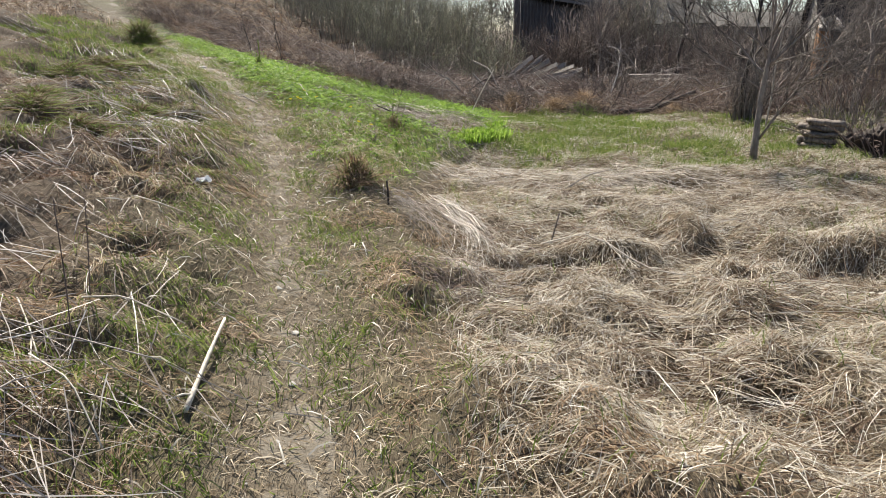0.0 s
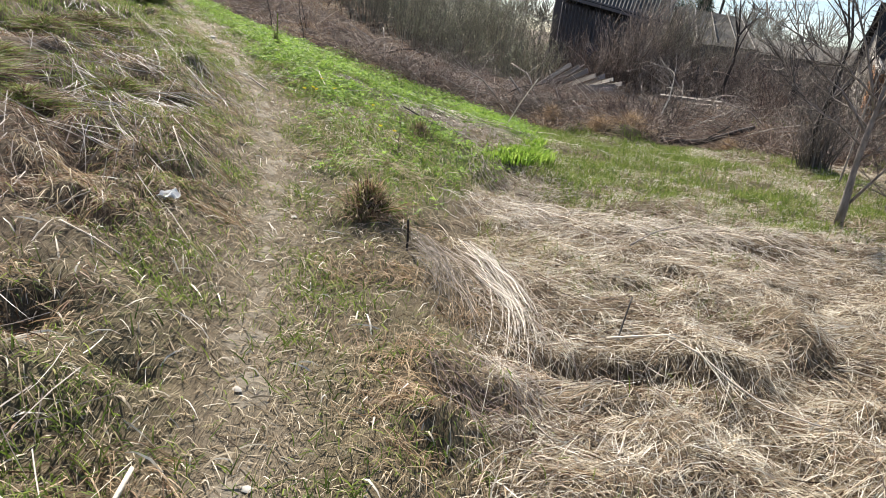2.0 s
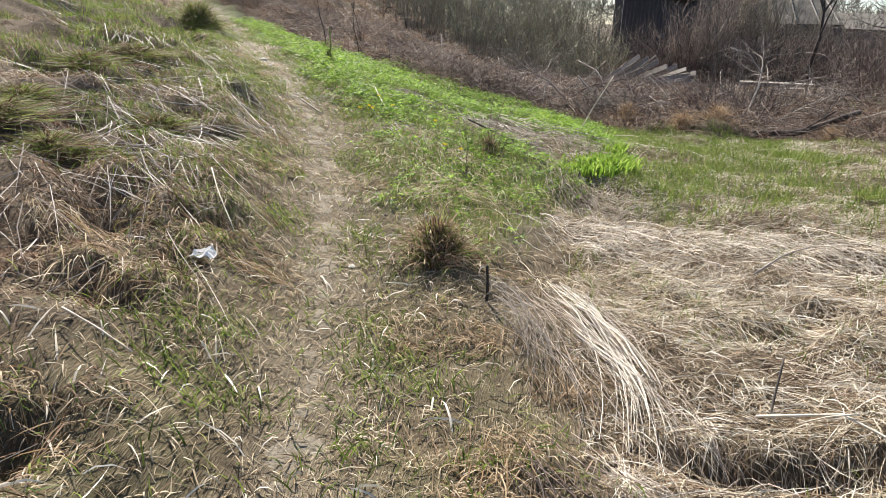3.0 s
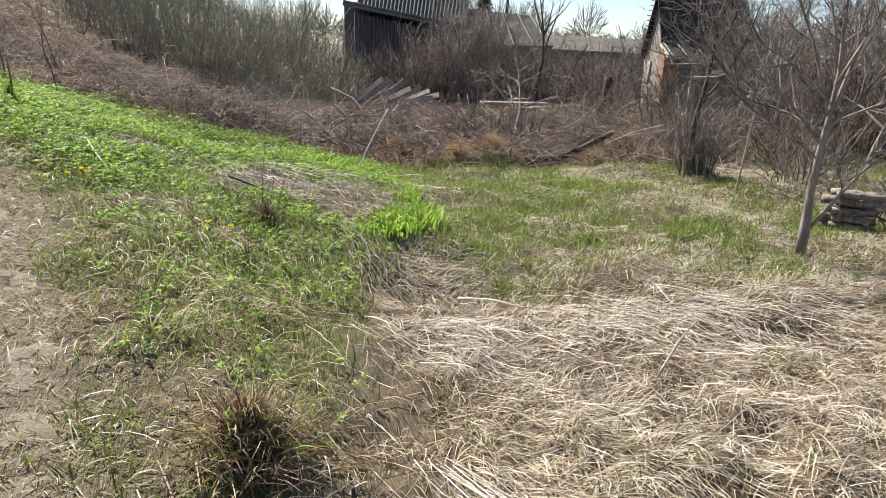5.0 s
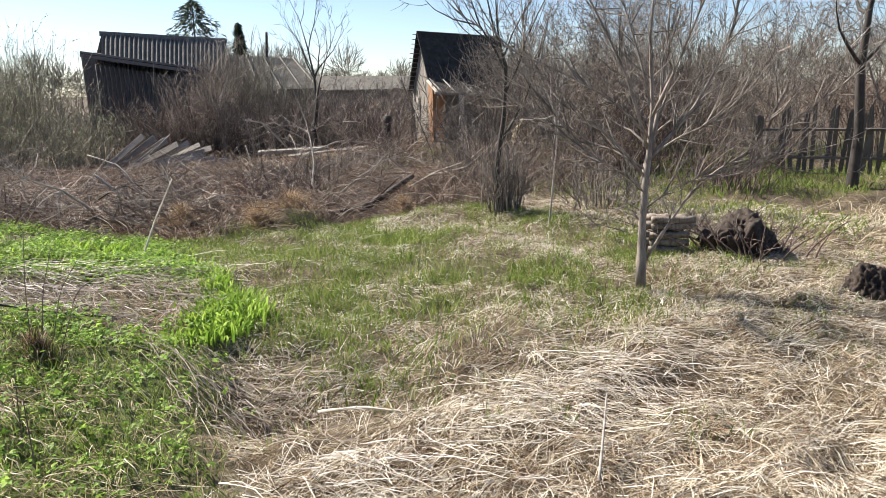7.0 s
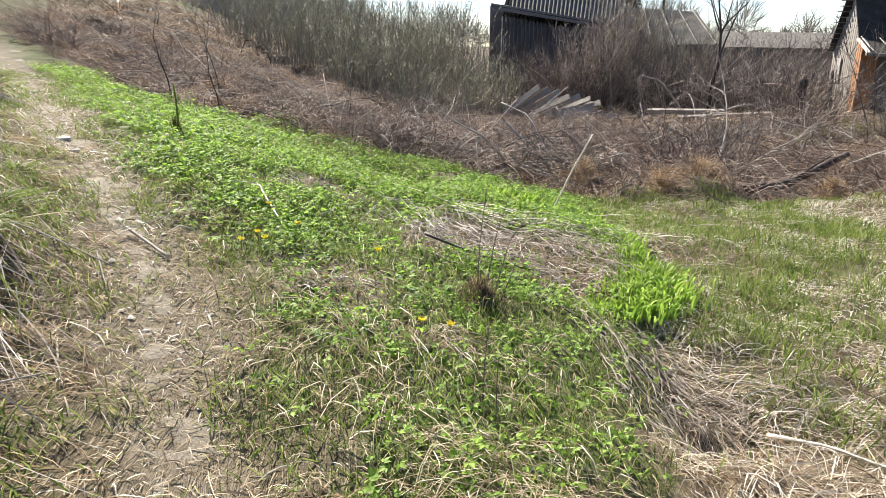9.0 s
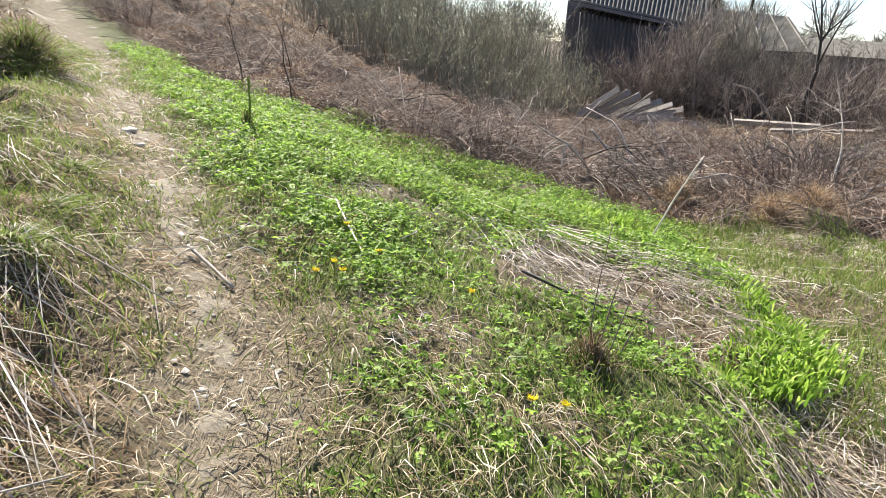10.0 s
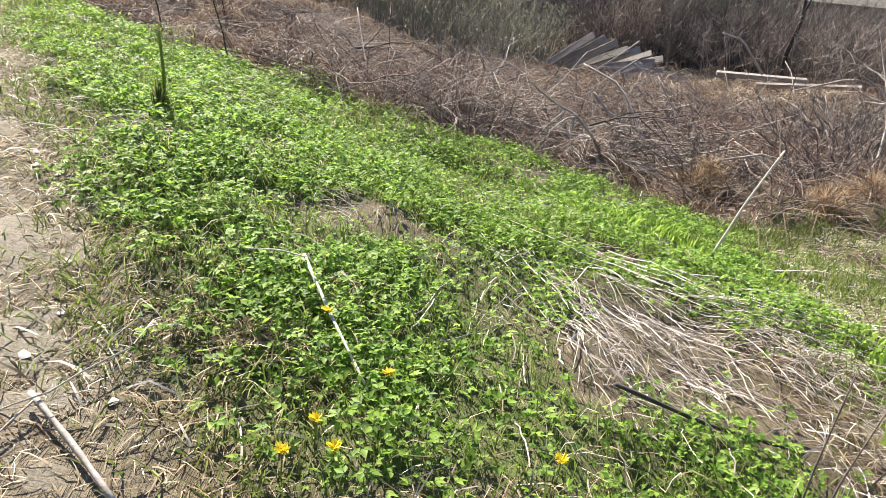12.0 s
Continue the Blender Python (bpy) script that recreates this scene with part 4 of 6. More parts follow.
def shrub(name, x, y, tall, wide, stems, seed, label, mat=OLIVE_TWIG, buds=None, side_twigs=5, category="shrub", group="", thick=1.0, tangle=0.02):
    """Many upright shoots from one stool, each with side twigs."""
    r = np.random.default_rng(seed)
    ob = thing(name, (x, y, ground_at(x, y) - 0.03), label, category, group)
    base = r.normal(0, wide * 0.22, (stems, 2))
    a = np.arctan2(base[:, 1], base[:, 0]) + r.normal(0, 0.6, stems)
    outw = np.abs(r.normal(0, wide * 0.36, stems))
    hgt = tall * r.uniform(0.45, 1.0, stems)
    t = np.linspace(0, 1, 6)[None, :]
    pts = np.stack([base[:, :1] + np.cos(a)[:, None] * outw[:, None] * t ** 1.5, base[:, 1:] + np.sin(a)[:, None] * outw[:, None] * t ** 1.5, hgt[:, None] * t], -1)
    pts += r.normal(0, tangle * tall, (stems, 6, 3)).cumsum(1) * t[..., None] * 0.5
    rad = r.uniform(0.007, 0.017, stems)[:, None] * (1 - 0.7 * t)
    v, q = tube_arrays(pts, rad)
    mesh_object("stool", v, q, material=mat, parent=ob)["kind"] = "stuff"
    n = stems * side_twigs
    si, f = np.repeat(np.arange(stems), side_twigs), r.uniform(0.3, 0.97, n)
    j = np.minimum((f * 5).astype(int), 4)
    p = pts[si, j] + (pts[si, j + 1] - pts[si, j]) * (f * 5 - j)[:, None]
    d = r.normal(0, 0.6, (n, 3)) + np.array([0, 0, 0.9])
    d /= np.linalg.norm(d, axis=1, keepdims=True)
    L = tall * r.uniform(0.08, 0.25, n)
    tt = np.linspace(0, 1, 4)[None, :, None]
    tp = p[:, None] + d[:, None] * L[:, None, None] * tt + r.normal(0, 0.012 * tall, (n, 4, 3)) * tt
    v, q = tube_arrays(tp, np.full((n, 4), 0.0055 * thick) * (1 - 0.5 * tt[..., 0]))
    mesh_object("twig_mass", v, q, material=mat, parent=ob)["kind"] = "stuff"
    if buds:
        m = n * 2
        k = r.integers(0, n, m)
        c = p[k] + d[k] * (L[k] * r.uniform(0.1, 1, m))[:, None]
        d2 = d[k] * 0.045 + r.normal(0, 0.02, (m, 3))
        v, q, tr = blade_arrays(c, c + d2 * 0.5, c + d2, np.full(m, 0.03))
        mesh_object("catkin_mass", v, q, tr, material=buds, parent=ob)["kind"] = "stuff"
    return ob


# ---- buildings ----
def build_barn():
    """Dark timber barn: corrugated roof, and a black lean-to under a sloping barge in front."""
    ob = thing("barn", (5.6, 37.2, -0.55), "dark timber barn with a sagging corrugated grey roof", "barn")
    o = Vector((5.6, 37.2, -0.55))
    P = lambda x, y, z: Vector((x, y, z)) - o
    # lean-to wall of upright boards under the sloping edge
    top = lambda x: 2.95 + (x - 4.05) * -0.17
    xs = np.arange(4.05, 8.6, 0.17)
    for i, x in enumerate(xs):
        y = 37.5 - (x - 4.05) * 0.2
        board_between("plank", P(x, y, -0.62), P(x + 0.01, y, top(x)), 0.215, 0.03, OLDWOOD, ob, seed=i)
    # added backing panel, keeps daylight from showing through the plank gaps
    wall = part("inner_wall", prism_bm([(0, 0), (4.55, 0), (4.55, 2.72), (0, 3.45)], 0.05), OLDWOOD, ob)
    wall.matrix_basis = Matrix.Translation(P(4.0, 37.58, -0.62)) @ pose(0, 0, 0, 0, 0, -11.3)
    wall = part("side_wall", box_bm(0.12, 4.0, 3.5), OLDWOOD, ob)
    wall.matrix_basis = Matrix.Translation(P(4.45, 39.55, 1.1)) @ pose(0, 0, 0, 0, 0, -10)
    wall = part("back_wall", box_bm(6.0, 0.12, 4.2), OLDWOOD, ob)
    wall.location = P(7.1, 41.5, 1.5)
    board_between("barge_board", P(3.5, 37.3, 3.36), P(8.9, 36.2, 2.50), 0.26, 0.09, OLDWOOD, ob, 90)
    slab("lean_to_roof", [P(3.5, 37.25, 3.40), P(8.9, 36.15, 2.54), P(8.95, 37.9, 2.75), P(4.3, 38.6, 3.5)], 0.06, TARROOF, ob)
    corrugated("roof", P(4.25, 37.2, 3.05), P(9.1, 36.1, 2.62), P(4.69, 38.94, 4.27), P(9.75, 37.76, 3.98), 28, 0.055, SLATE, ob)
    corrugated("back_roof", P(10.2, 40.8, 2.6), P(4.6, 42.3, 2.8), P(9.75, 37.8, 3.97), P(4.69, 38.97, 4.26), 28, 0.055, SLATE, ob)
    board_between("ridge_cap", P(4.6, 38.96, 4.31), P(9.8, 37.76, 4.02), 0.22, 0.04, OLDWOOD, ob, 90)
    gable = prism_bm([(0, 0), (4.4, 0), (4.4, 3.3), (1.6, 4.65), (0, 3.5)], 0.08)
    bmesh.ops.rotate(gable, cent=(0, 0, 0), matrix=Matrix.Rotation(radians(82), 3, "Z"), verts=gable.verts)
    g = part("gable_wall", gable, OLDWOOD, ob)
    g.location = P(9.2, 36.3, -0.6)
    return ob


def build_long_shed():
    """Low shed beside the barn with a grey roof and pale battens on it."""
    o = Vector((11.5, 37.8, -0.6))
    ob = thing("long_shed", o, "low shed with a grey felt roof held by pale battens", "shed")
    P = lambda x, y, z: Vector((x, y, z)) - o
    slab("roof", [P(9.6, 36.6, 1.75), P(13.3, 35.3, 1.80), P(13.0, 37.4, 3.22), P(9.9, 38.4, 3.45)], 0.07, ROOFGREY, ob)
    slab("back_roof", [P(13.0, 37.45, 3.21), P(13.5, 39.6, 1.8), P(10.2, 40.6, 1.9), P(9.9, 38.45, 3.44)], 0.07, ROOFGREY, ob)
    for f in (0.28, 0.52, 0.76, 0.95):
        a = P(9.6, 36.6, 1.79).lerp(P(13.3, 35.3, 1.84), f)
        b = P(9.9, 38.4, 3.49).lerp(P(13.0, 37.4, 3.26), f)
        board_between("batten", a, b, 0.09, 0.04, PALEWOOD, ob, 60)
    for i in range(19):
        f = i / 18
        p = P(9.65, 36.75, 0).lerp(P(13.2, 35.5, 0), f)
        board_between("plank", (p.x, p.y, -0.1), (p.x, p.y, 2.35), 0.23, 0.03, OLDWOOD, ob, seed=i)
    for cx, cy, ang in ((9.75, 38.6, 80), (13.2, 37.4, 80)):
        w = part("end_wall", box_bm(3.7, 0.08, 2.3), OLDWOOD, ob)
        w.matrix_basis = Matrix.Translation(P(cx, cy, 0.55)) @ pose(0, 0, 0, 0, 0, ang)
    return ob


def build_garden_shed():
    """Tall narrow shed: tarred roof, grey gable, an open lean-to porch with orange boards."""
    o = Vector((16.2, 28.2, -0.75))
    ob = thing("garden_shed", o, "leaning grey plank shed with a black tarred roof and porch", "shed")
    along = Vector((0.97, -0.24, -0.02)).normalized()      # the ridge's way
    back = Vector((0.24, 0.97, 0))
    ridge_l = Vector((15.43, 30.2, 4.05)) - o
    ridge_r = ridge_l + along * 3.8 + Vector((0, 0, -0.12))
    eave_l, eave_r = ridge_l - back * 1.35 + Vector((0, 0, -2.1)), ridge_r - back * 1.35 + Vector((0, 0, -2.1))
    slab("roof", [eave_l, eave_r, ridge_r, ridge_l], 0.05, TARROOF, ob)
    bl, br = ridge_l + back * 1.35 + Vector((0, 0, -2.45)), ridge_r + back * 1.35 + Vector((0, 0, -2.45))
    slab("back_roof", [ridge_l + Vector((0, 0, 0.01)), ridge_r + Vector((0, 0, 0.01)), br, bl], 0.05, TARROOF, ob)
    for i in range(13):                                    # sheathing ends along the gable edge
        f = (i + 0.5) / 13
        p = ridge_l.lerp(bl, f)
        board_between("lath", p - along * 0.16 + Vector((0, 0, -0.05)), p + along * 0.3 + Vector((0, 0, -0.05)), 0.1, 0.025, GREYWOOD, ob, seed=i)
    # gable wall of upright boards
    foot_f, foot_b = eave_l + along * 0.22 - back * -0.12, bl + along * 0.22
    n = 15
    for i in range(n):
        f = (i + 0.5) / n
        p = foot_f.lerp(foot_b, f)
        peak = 1 - abs(f - 0.5) * 2
        z1 = (1.95 if f < 0.5 else 1.6) + 0.72 + peak * 2.0
        mat = ORANGEWOOD if i < 3 else GREYWOOD
        board_between("plank", (p.x, p.y, 0.05), (p.x, p.y, z1), 0.145, 0.03, mat, ob, math.degrees(math.atan2(back.y, back.x)), seed=i)
    win = part("window_panel", box_bm(0.36, 0.03, 0.85), PALEWOOD, ob, "pale boarded-up window")
    wp = foot_f.lerp(foot_b, 0.68) - along * 0.06
    win.matrix_basis = Matrix.Translation((wp.x, wp.y, 1.65)) @ pose(0, 0, 0, 0, 0, math.degrees(math.atan2(back.y, back.x)))
    # front wall under the porch; darker boards than the gable carry its shade
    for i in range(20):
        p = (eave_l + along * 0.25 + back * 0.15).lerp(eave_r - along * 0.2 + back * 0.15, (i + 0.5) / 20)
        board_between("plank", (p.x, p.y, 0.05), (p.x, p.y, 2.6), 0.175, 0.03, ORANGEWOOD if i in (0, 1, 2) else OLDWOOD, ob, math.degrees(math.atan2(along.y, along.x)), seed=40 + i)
    # porch roof and posts
    pl, pr = eave_l - along * 0.05 + Vector((0, 0, 0.04)), eave_r + Vector((0, 0, 0.04))
    ol, orr = pl - back * 1.1 + Vector((0, 0, -0.45)), pr - back * 1.1 + Vector((0, 0, -0.45))
    slab("porch_roof", [ol, orr, pr, pl], 0.03, TARROOF, ob)
    for i, (a, b, mat) in enumerate(((0.0, 0.09, PALEWOOD), (0.14, 0.26, PALEWOOD), (0.34, 0.44, GREYWOOD), (0.56, 0.68, GREYWOOD), (0.8, 0.9, GREYWOOD))):
        m0, m1 = ol.lerp(orr, (a + b) / 2) + Vector((0, 0, 0.03)), pl.lerp(pr, (a + b) / 2) + Vector((0, 0, 0.03))
        board_between("roof_board", m0, m1.lerp(m0, 0.1 * i), (b - a) * 3.0, 0.025, mat, ob, 35, seed=i)
    board_between("porch_beam", ol - along * 0.1 + Vector((0, 0, -0.05)), orr + Vector((0, 0, -0.05)), 0.12, 0.1, GREYWOOD, ob)
    board_between("rafter", pl, ol + Vector((0, 0, -0.02)), 0.1, 0.08, PALEWOOD, ob)
    for f, mat in ((0.27, PALEWOOD), (0.62, OLDWOOD), (0.97, GREYWOOD)):
        p = ol.lerp(orr, f)
        board_between("post", (p.x, p.y, -0.05), (p.x, p.y, p.z - 0.08), 0.22 if f < 0.3 else 0.12, 0.1, mat, ob)
    board_between("rail", (ol.x + 0.1, ol.y, 0.9), (ol.lerp(orr, 0.27).x, ol.lerp(orr, 0.27).y, 0.86), 0.08, 0.05, GREYWOOD, ob)
    return ob


build_barn()
build_long_shed()
build_garden_shed()


# ---- plots behind the brush: boards, fences, posts ----
def build_board_heap():
    o = Vector((3.7, 26.3, ground_at(3.7, 26.3)))
    ob = thing("board_heap", o, "collapsed heap of weathered boards and beams", "board heap")
    r = random.Random(5)
    for i in range(7):
        a = Vector((2.3 + 0.28 * i, 26.9 - 0.10 * i, -0.45 + 0.03 * i)) - o
        b = Vector((3.35 + 0.30 * i, 26.2 - 0.06 * i, 0.50 - 0.07 * i + r.uniform(-0.05, 0.05))) - o
        board_between("board", a, b, 0.19, 0.06, GREYWOOD, ob, r.uniform(40, 75), seed=i)
    for i in range(6):
        a = Vector((3.5 + 0.16 * i, 26.0 - 0.12 * i, -0.28 - 0.04 * i)) - o
        b = a + Vector((1.5 + r.uniform(-0.3, 0.2), -0.1, 0.26 - 0.05 * i))
        board_between("board", a, b, 0.18, 0.06, GREYWOOD, ob, r.uniform(40, 85), seed=20 + i)
    board_between("prop", Vector((5.15, 25.6, -0.75)) - o, Vector((5.2, 25.6, -0.2)) - o, 0.14, 0.12, GREYWOOD, ob)
    return ob


def picket_fence(a, b, tall, gap, seed, label, material=OLDWOOD, wide=0.09, drop=0.15):
    a, b = Vector(a), Vector(b)
    ob = thing("picket_fence", (*a, 0), label, "fence")
    r = random.Random(seed)
    L, way = (b - a).length, (b - a).normalized()
    shapes = []
    for k in range(4):
        bm = prism_bm([(-wide / 2, -0.1), (wide / 2, -0.1), (wide / 2, tall * (0.84 + 0.05 * k)), (0.01 * k, tall * (0.9 + 0.05 * k)), (-wide / 2, tall * (0.85 + 0.04 * k))], 0.022)
        me = bpy.data.meshes.new("picket")
        bm.to_mesh(me)
        bm.free()
        me.materials.append(material)
        shapes.append(me)
    n = int(L / gap)
    turn = math.degrees(math.atan2(way.y, way.x))
    for i in range(n):
        if r.random() < drop:
            continue
        p = a + way * (i + 0.5) * gap
        pk = new("picket", r.choice(shapes))
        pk.parent = ob
        pk.matrix_basis = pose(p.x - a.x, p.y - a.y, ground_at(p.x, p.y) + r.uniform(-0.05, 0.05), r.uniform(-4, 4), r.uniform(-6, 6), turn)
    for f in (0.3, 0.72):
        p, q = a + way * 0.0, a + way * L
        board_between("rail", (0, 0, ground_at(*p[:]) + tall * f), (q.x - a.x, q.y - a.y, ground_at(*q[:]) + tall * f), 0.08, 0.05, material, ob)
    for i in range(int(L / 2.4) + 1):
        p = a + way * min(i * 2.4, L)
        g = ground_at(p.x, p.y)
        board_between("post", (p.x - a.x, p.y - a.y, g - 0.2), (p.x - a.x, p.y - a.y, g + tall * 0.95), 0.12, 0.12, material, ob)
    return ob


def tapered(name, pts, r0, r1, material, parent=None, sides=7):
    p = np.array(pts, float)
    k = 8
    t = np.linspace(0, len(p) - 1, k)
    j = np.minimum(t.astype(int), len(p) - 2)
    q = p[j] + (p[j + 1] - p[j]) * (t - j)[:, None]
    v, f = tube_arrays(q[None], np.linspace(r0, r1, k)[None] * (1 + 0.12 * np.sin(np.arange(k) * 2.3))[None], sides)
    end = np.arange(sides)
    tris = np.array([[0, end[i + 1], end[i]] for i in range(1, sides - 1)] + [[len(v) - sides, len(v) - sides + i, len(v) - sides + i + 1] for i in range(1, sides - 1)])
    return mesh_object(name, v, f, tris, material, parent, smooth=True)


def stick(name, pts, r0, r1, material, label, category="stick", fork=None, on_ground=True):
    """A dead stick through points (x, y, height over the ground), with an optional side shoot."""
    w = [Vector((x, y, ground_at(x, y) + z)) for x, y, z in pts]
    ob = thing(name, w[0], label, category)
    tapered("shaft", [p - w[0] for p in w], r0, r1, material, ob, 6)
    for a, b, rr in fork or ():
        pa, pb = Vector((a[0], a[1], ground_at(a[0], a[1]) + a[2])) - w[0], Vector((b[0], b[1], ground_at(b[0], b[1]) + b[2])) - w[0]
        tapered("side_shoot", [pa, (pa + pb) / 2 + Vector((0.01, 0, 0.015)), pb], rr, rr * 0.5, material, ob, 5)
    return ob


build_board_heap()
picket_fence((12.5, 12.9), (14.4, 8.6), 1.3, 0.125, 3, "leaning dark picket fence with gaps between old pales", FENCEWOOD, 0.075)
picket_fence((5.0, 31.2), (14.0, 28.0), 1.35, 0.17, 4, "dark old picket fence half hidden in shrubs", drop=0.3)
stick("fence_post", [(10.2, 24.0, -0.1), (10.2, 24.0, 0.5), (10.22, 24.0, 1.1)], 0.16, 0.13, DARKBARK, "short dark wooden post in the brush", "post")
stick("utility_pole", [(13.6, 43.4, -0.2), (13.7, 43.4, 2.5), (13.9, 43.4, 5.3)], 0.09, 0.07, DARKBARK, "thin dark leaning pole behind the plots", "pole")


# ---- tufts ----
def tussock(name, x, y, wide, tall, n, seed, mats, label, category="grass tuft", flop=0.6, lean=None):
    """Blades that rise from one crown and bend outward."""
    r = np.random.default_rng(seed)
    ob = thing(name, (x, y, ground_at(x, y) - 0.02), label, category)
    for k, (mat, share) in enumerate(mats):
        m = int(n * share)
        a, out = (r.uniform(0, 6.28, m) if lean is None else r.normal(lean, 1.0, m)), np.abs(r.normal(0, 1, m)) * (1 if lean is None else 1.8)
        a0 = r.uniform(0, 6.28, m)
        b = np.stack([np.cos(a0), np.sin(a0)], 1) * (out * wide * 0.19)[:, None]
        near = np.clip(1.12 - 0.38 * np.minimum(out, 2.2), 0.28, 1.1)
        hh, fl = tall * r.uniform(0.3, 1.0, m) * near, wide * 0.5 * flop * r.uniform(0.2, 1.3, m) * (1.5 - 0.9 * near)
        dirn = np.stack([np.cos(a), np.sin(a)], 1)
        p0 = np.concatenate([b, np.zeros((m, 1))], 1)
        p1 = np.concatenate([b + dirn * (fl * 0.35)[:, None], (hh * 0.65)[:, None]], 1)
        p2 = np.concatenate([b + dirn * fl[:, None], (hh * r.uniform(0.5, 1.0, m))[:, None]], 1)
        v, q, t = blade_arrays(p0, p1, p2, r.uniform(0.003, 0.006, m) * (1.0 if tall < 0.3 else 1.15))
        mesh_object("foliage" if k == 0 else "undergrowth", v, q, t, mat, ob)["kind"] = "stuff"
    return ob


# ---- trees ----
def limb_path(start, steps):
    p = [np.array(start, float)]
    for s in steps:
        p.append(p[-1] + np.array(s, float))
    return p


def build_young_tree():
    """The young fruit tree with a low side limb; right is the way across the view."""
    x, y = 4.14, 8.98
    ob = thing("young_tree", (x, y, ground_at(x, y) - 0.03), "bare young fruit tree with smooth grey bark", "tree")
    r = np.random.default_rng(12)
    ax, dp = np.array([0.82, -0.57, 0]), np.array([0.57, 0.82, 0])
    up = np.array([0, 0, 1.0])
    def pts(rows):
        return np.array([ax * a + up * b + dp * c for a, b, c in rows])
    trunk = pts([(0, 0, 0), (0.0, 0.3, 0), (-0.01, 0.65, 0), (0.0, 1.0, 0), (0.02, 1.3, 0), (0.03, 1.7, 0.0), (-0.01, 2.3, 0.03), (0.03, 3.2, 0.05)])
    tapered("trunk", trunk, 0.050, 0.006, BARK, ob, 9)
    limbs = [([(0.04, 0.32, 0), (0.25, 0.72, -0.05), (0.45, 1.05, -0.1), (0.95, 1.4, -0.2), (1.7, 2.0, -0.3)], 0.022),
             ([(0.0, 1.22, 0), (0.2, 1.45, 0.0), (0.5, 1.8, 0.05), (0.75, 2.4, 0.1), (0.85, 3.1, 0.1)], 0.026),
             ([(-0.02, 1.1, 0), (-0.3, 1.45, 0.1), (-0.7, 1.7, 0.1), (-1.0, 2.1, 0.15), (-1.15, 2.6, 0.2)], 0.018),
             ([(0.0, 1.35, 0), (-0.2, 1.9, -0.1), (-0.45, 2.4, -0.1), (-0.75, 2.9, -0.1), (-0.95, 3.3, 0)], 0.02),
             ([(0.02, 1.6, 0), (0.18, 2.1, -0.2), (0.33, 2.6, -0.3), (0.5, 3.0, -0.35), (0.6, 3.4, -0.4)], 0.017),
             ([(0.02, 1.75, 0), (-0.1, 2.3, 0.2), (-0.25, 2.8, 0.3), (-0.3, 3.2, 0.4), (-0.3, 3.6, 0.4)], 0.015),
             ([(0.0, 1.25, 0), (0.35, 1.4, 0.3), (0.8, 1.55, 0.5), (1.2, 1.85, 0.7), (1.5, 2.2, 0.8)], 0.013),
             ([(-0.01, 0.95, 0), (-0.25, 1.15, -0.2), (-0.55, 1.3, -0.3), (-0.85, 1.6, -0.4), (-1.05, 1.9, -0.4)], 0.012),
             ([(0.02, 1.3, 0), (0.12, 1.7, 0.1), (0.2, 2.2, 0.2), (0.22, 2.8, 0.25), (0.3, 3.4, 0.3)], 0.024),
             ([(0.0, 1.15, 0), (-0.2, 1.3, 0.25), (-0.5, 1.4, 0.4), (-0.9, 1.65, 0.5), (-1.3, 1.8, 0.6)], 0.013),
             ([(0.02, 0.8, 0), (0.15, 0.95, -0.1), (0.4, 1.1, -0.2), (0.75, 1.15, -0.25), (1.1, 1.3, -0.3)], 0.010),
             ([(0.0, 1.45, 0), (-0.35, 1.75, -0.3), (-0.8, 2.0, -0.4), (-1.3, 2.2, -0.5), (-1.7, 2.5, -0.5)], 0.014)]
    out = {}
    for rows, rad in limbs:
        p = pts(rows)
        tapered("limb", p, rad * 0.8, rad * 0.15, BARK, ob, 6)
        for k in range(24):
            f = r.uniform(0.2, 1.0) * (len(p) - 1)
            j = min(int(f), len(p) - 2)
            s = p[j] + (p[j + 1] - p[j]) * (f - j)
            d = (p[j + 1] - p[j]) / np.linalg.norm(p[j + 1] - p[j]) + r.normal(0, 0.55, 3) + np.array([0, 0, 0.25])
            grow(s, d, r.uniform(0.3, 0.8), 0.0075, 1, r, out, (0, 3, 3), rings=5, up=0.08, wobble=0.13)
    for k in range(12):
        s = trunk[4] + (trunk[7] - trunk[4]) * r.uniform(0.1, 1)
        grow(s, r.normal(0, 0.6, 3) + np.array([0, 0, 0.6]), r.uniform(0.4, 0.9), 0.007, 1, r, out, (0, 3, 3), rings=5, up=0.08, wobble=0.13)
    rest = [tube_arrays(np.stack([p for p, _ in rows]), np.stack([q for _, q in rows]), 3) for rows in out.values()]
    v, q = merge(rest)
    mesh_object("twig_mass", v, q, material=TWIG, parent=ob)["kind"] = "stuff"
    return ob


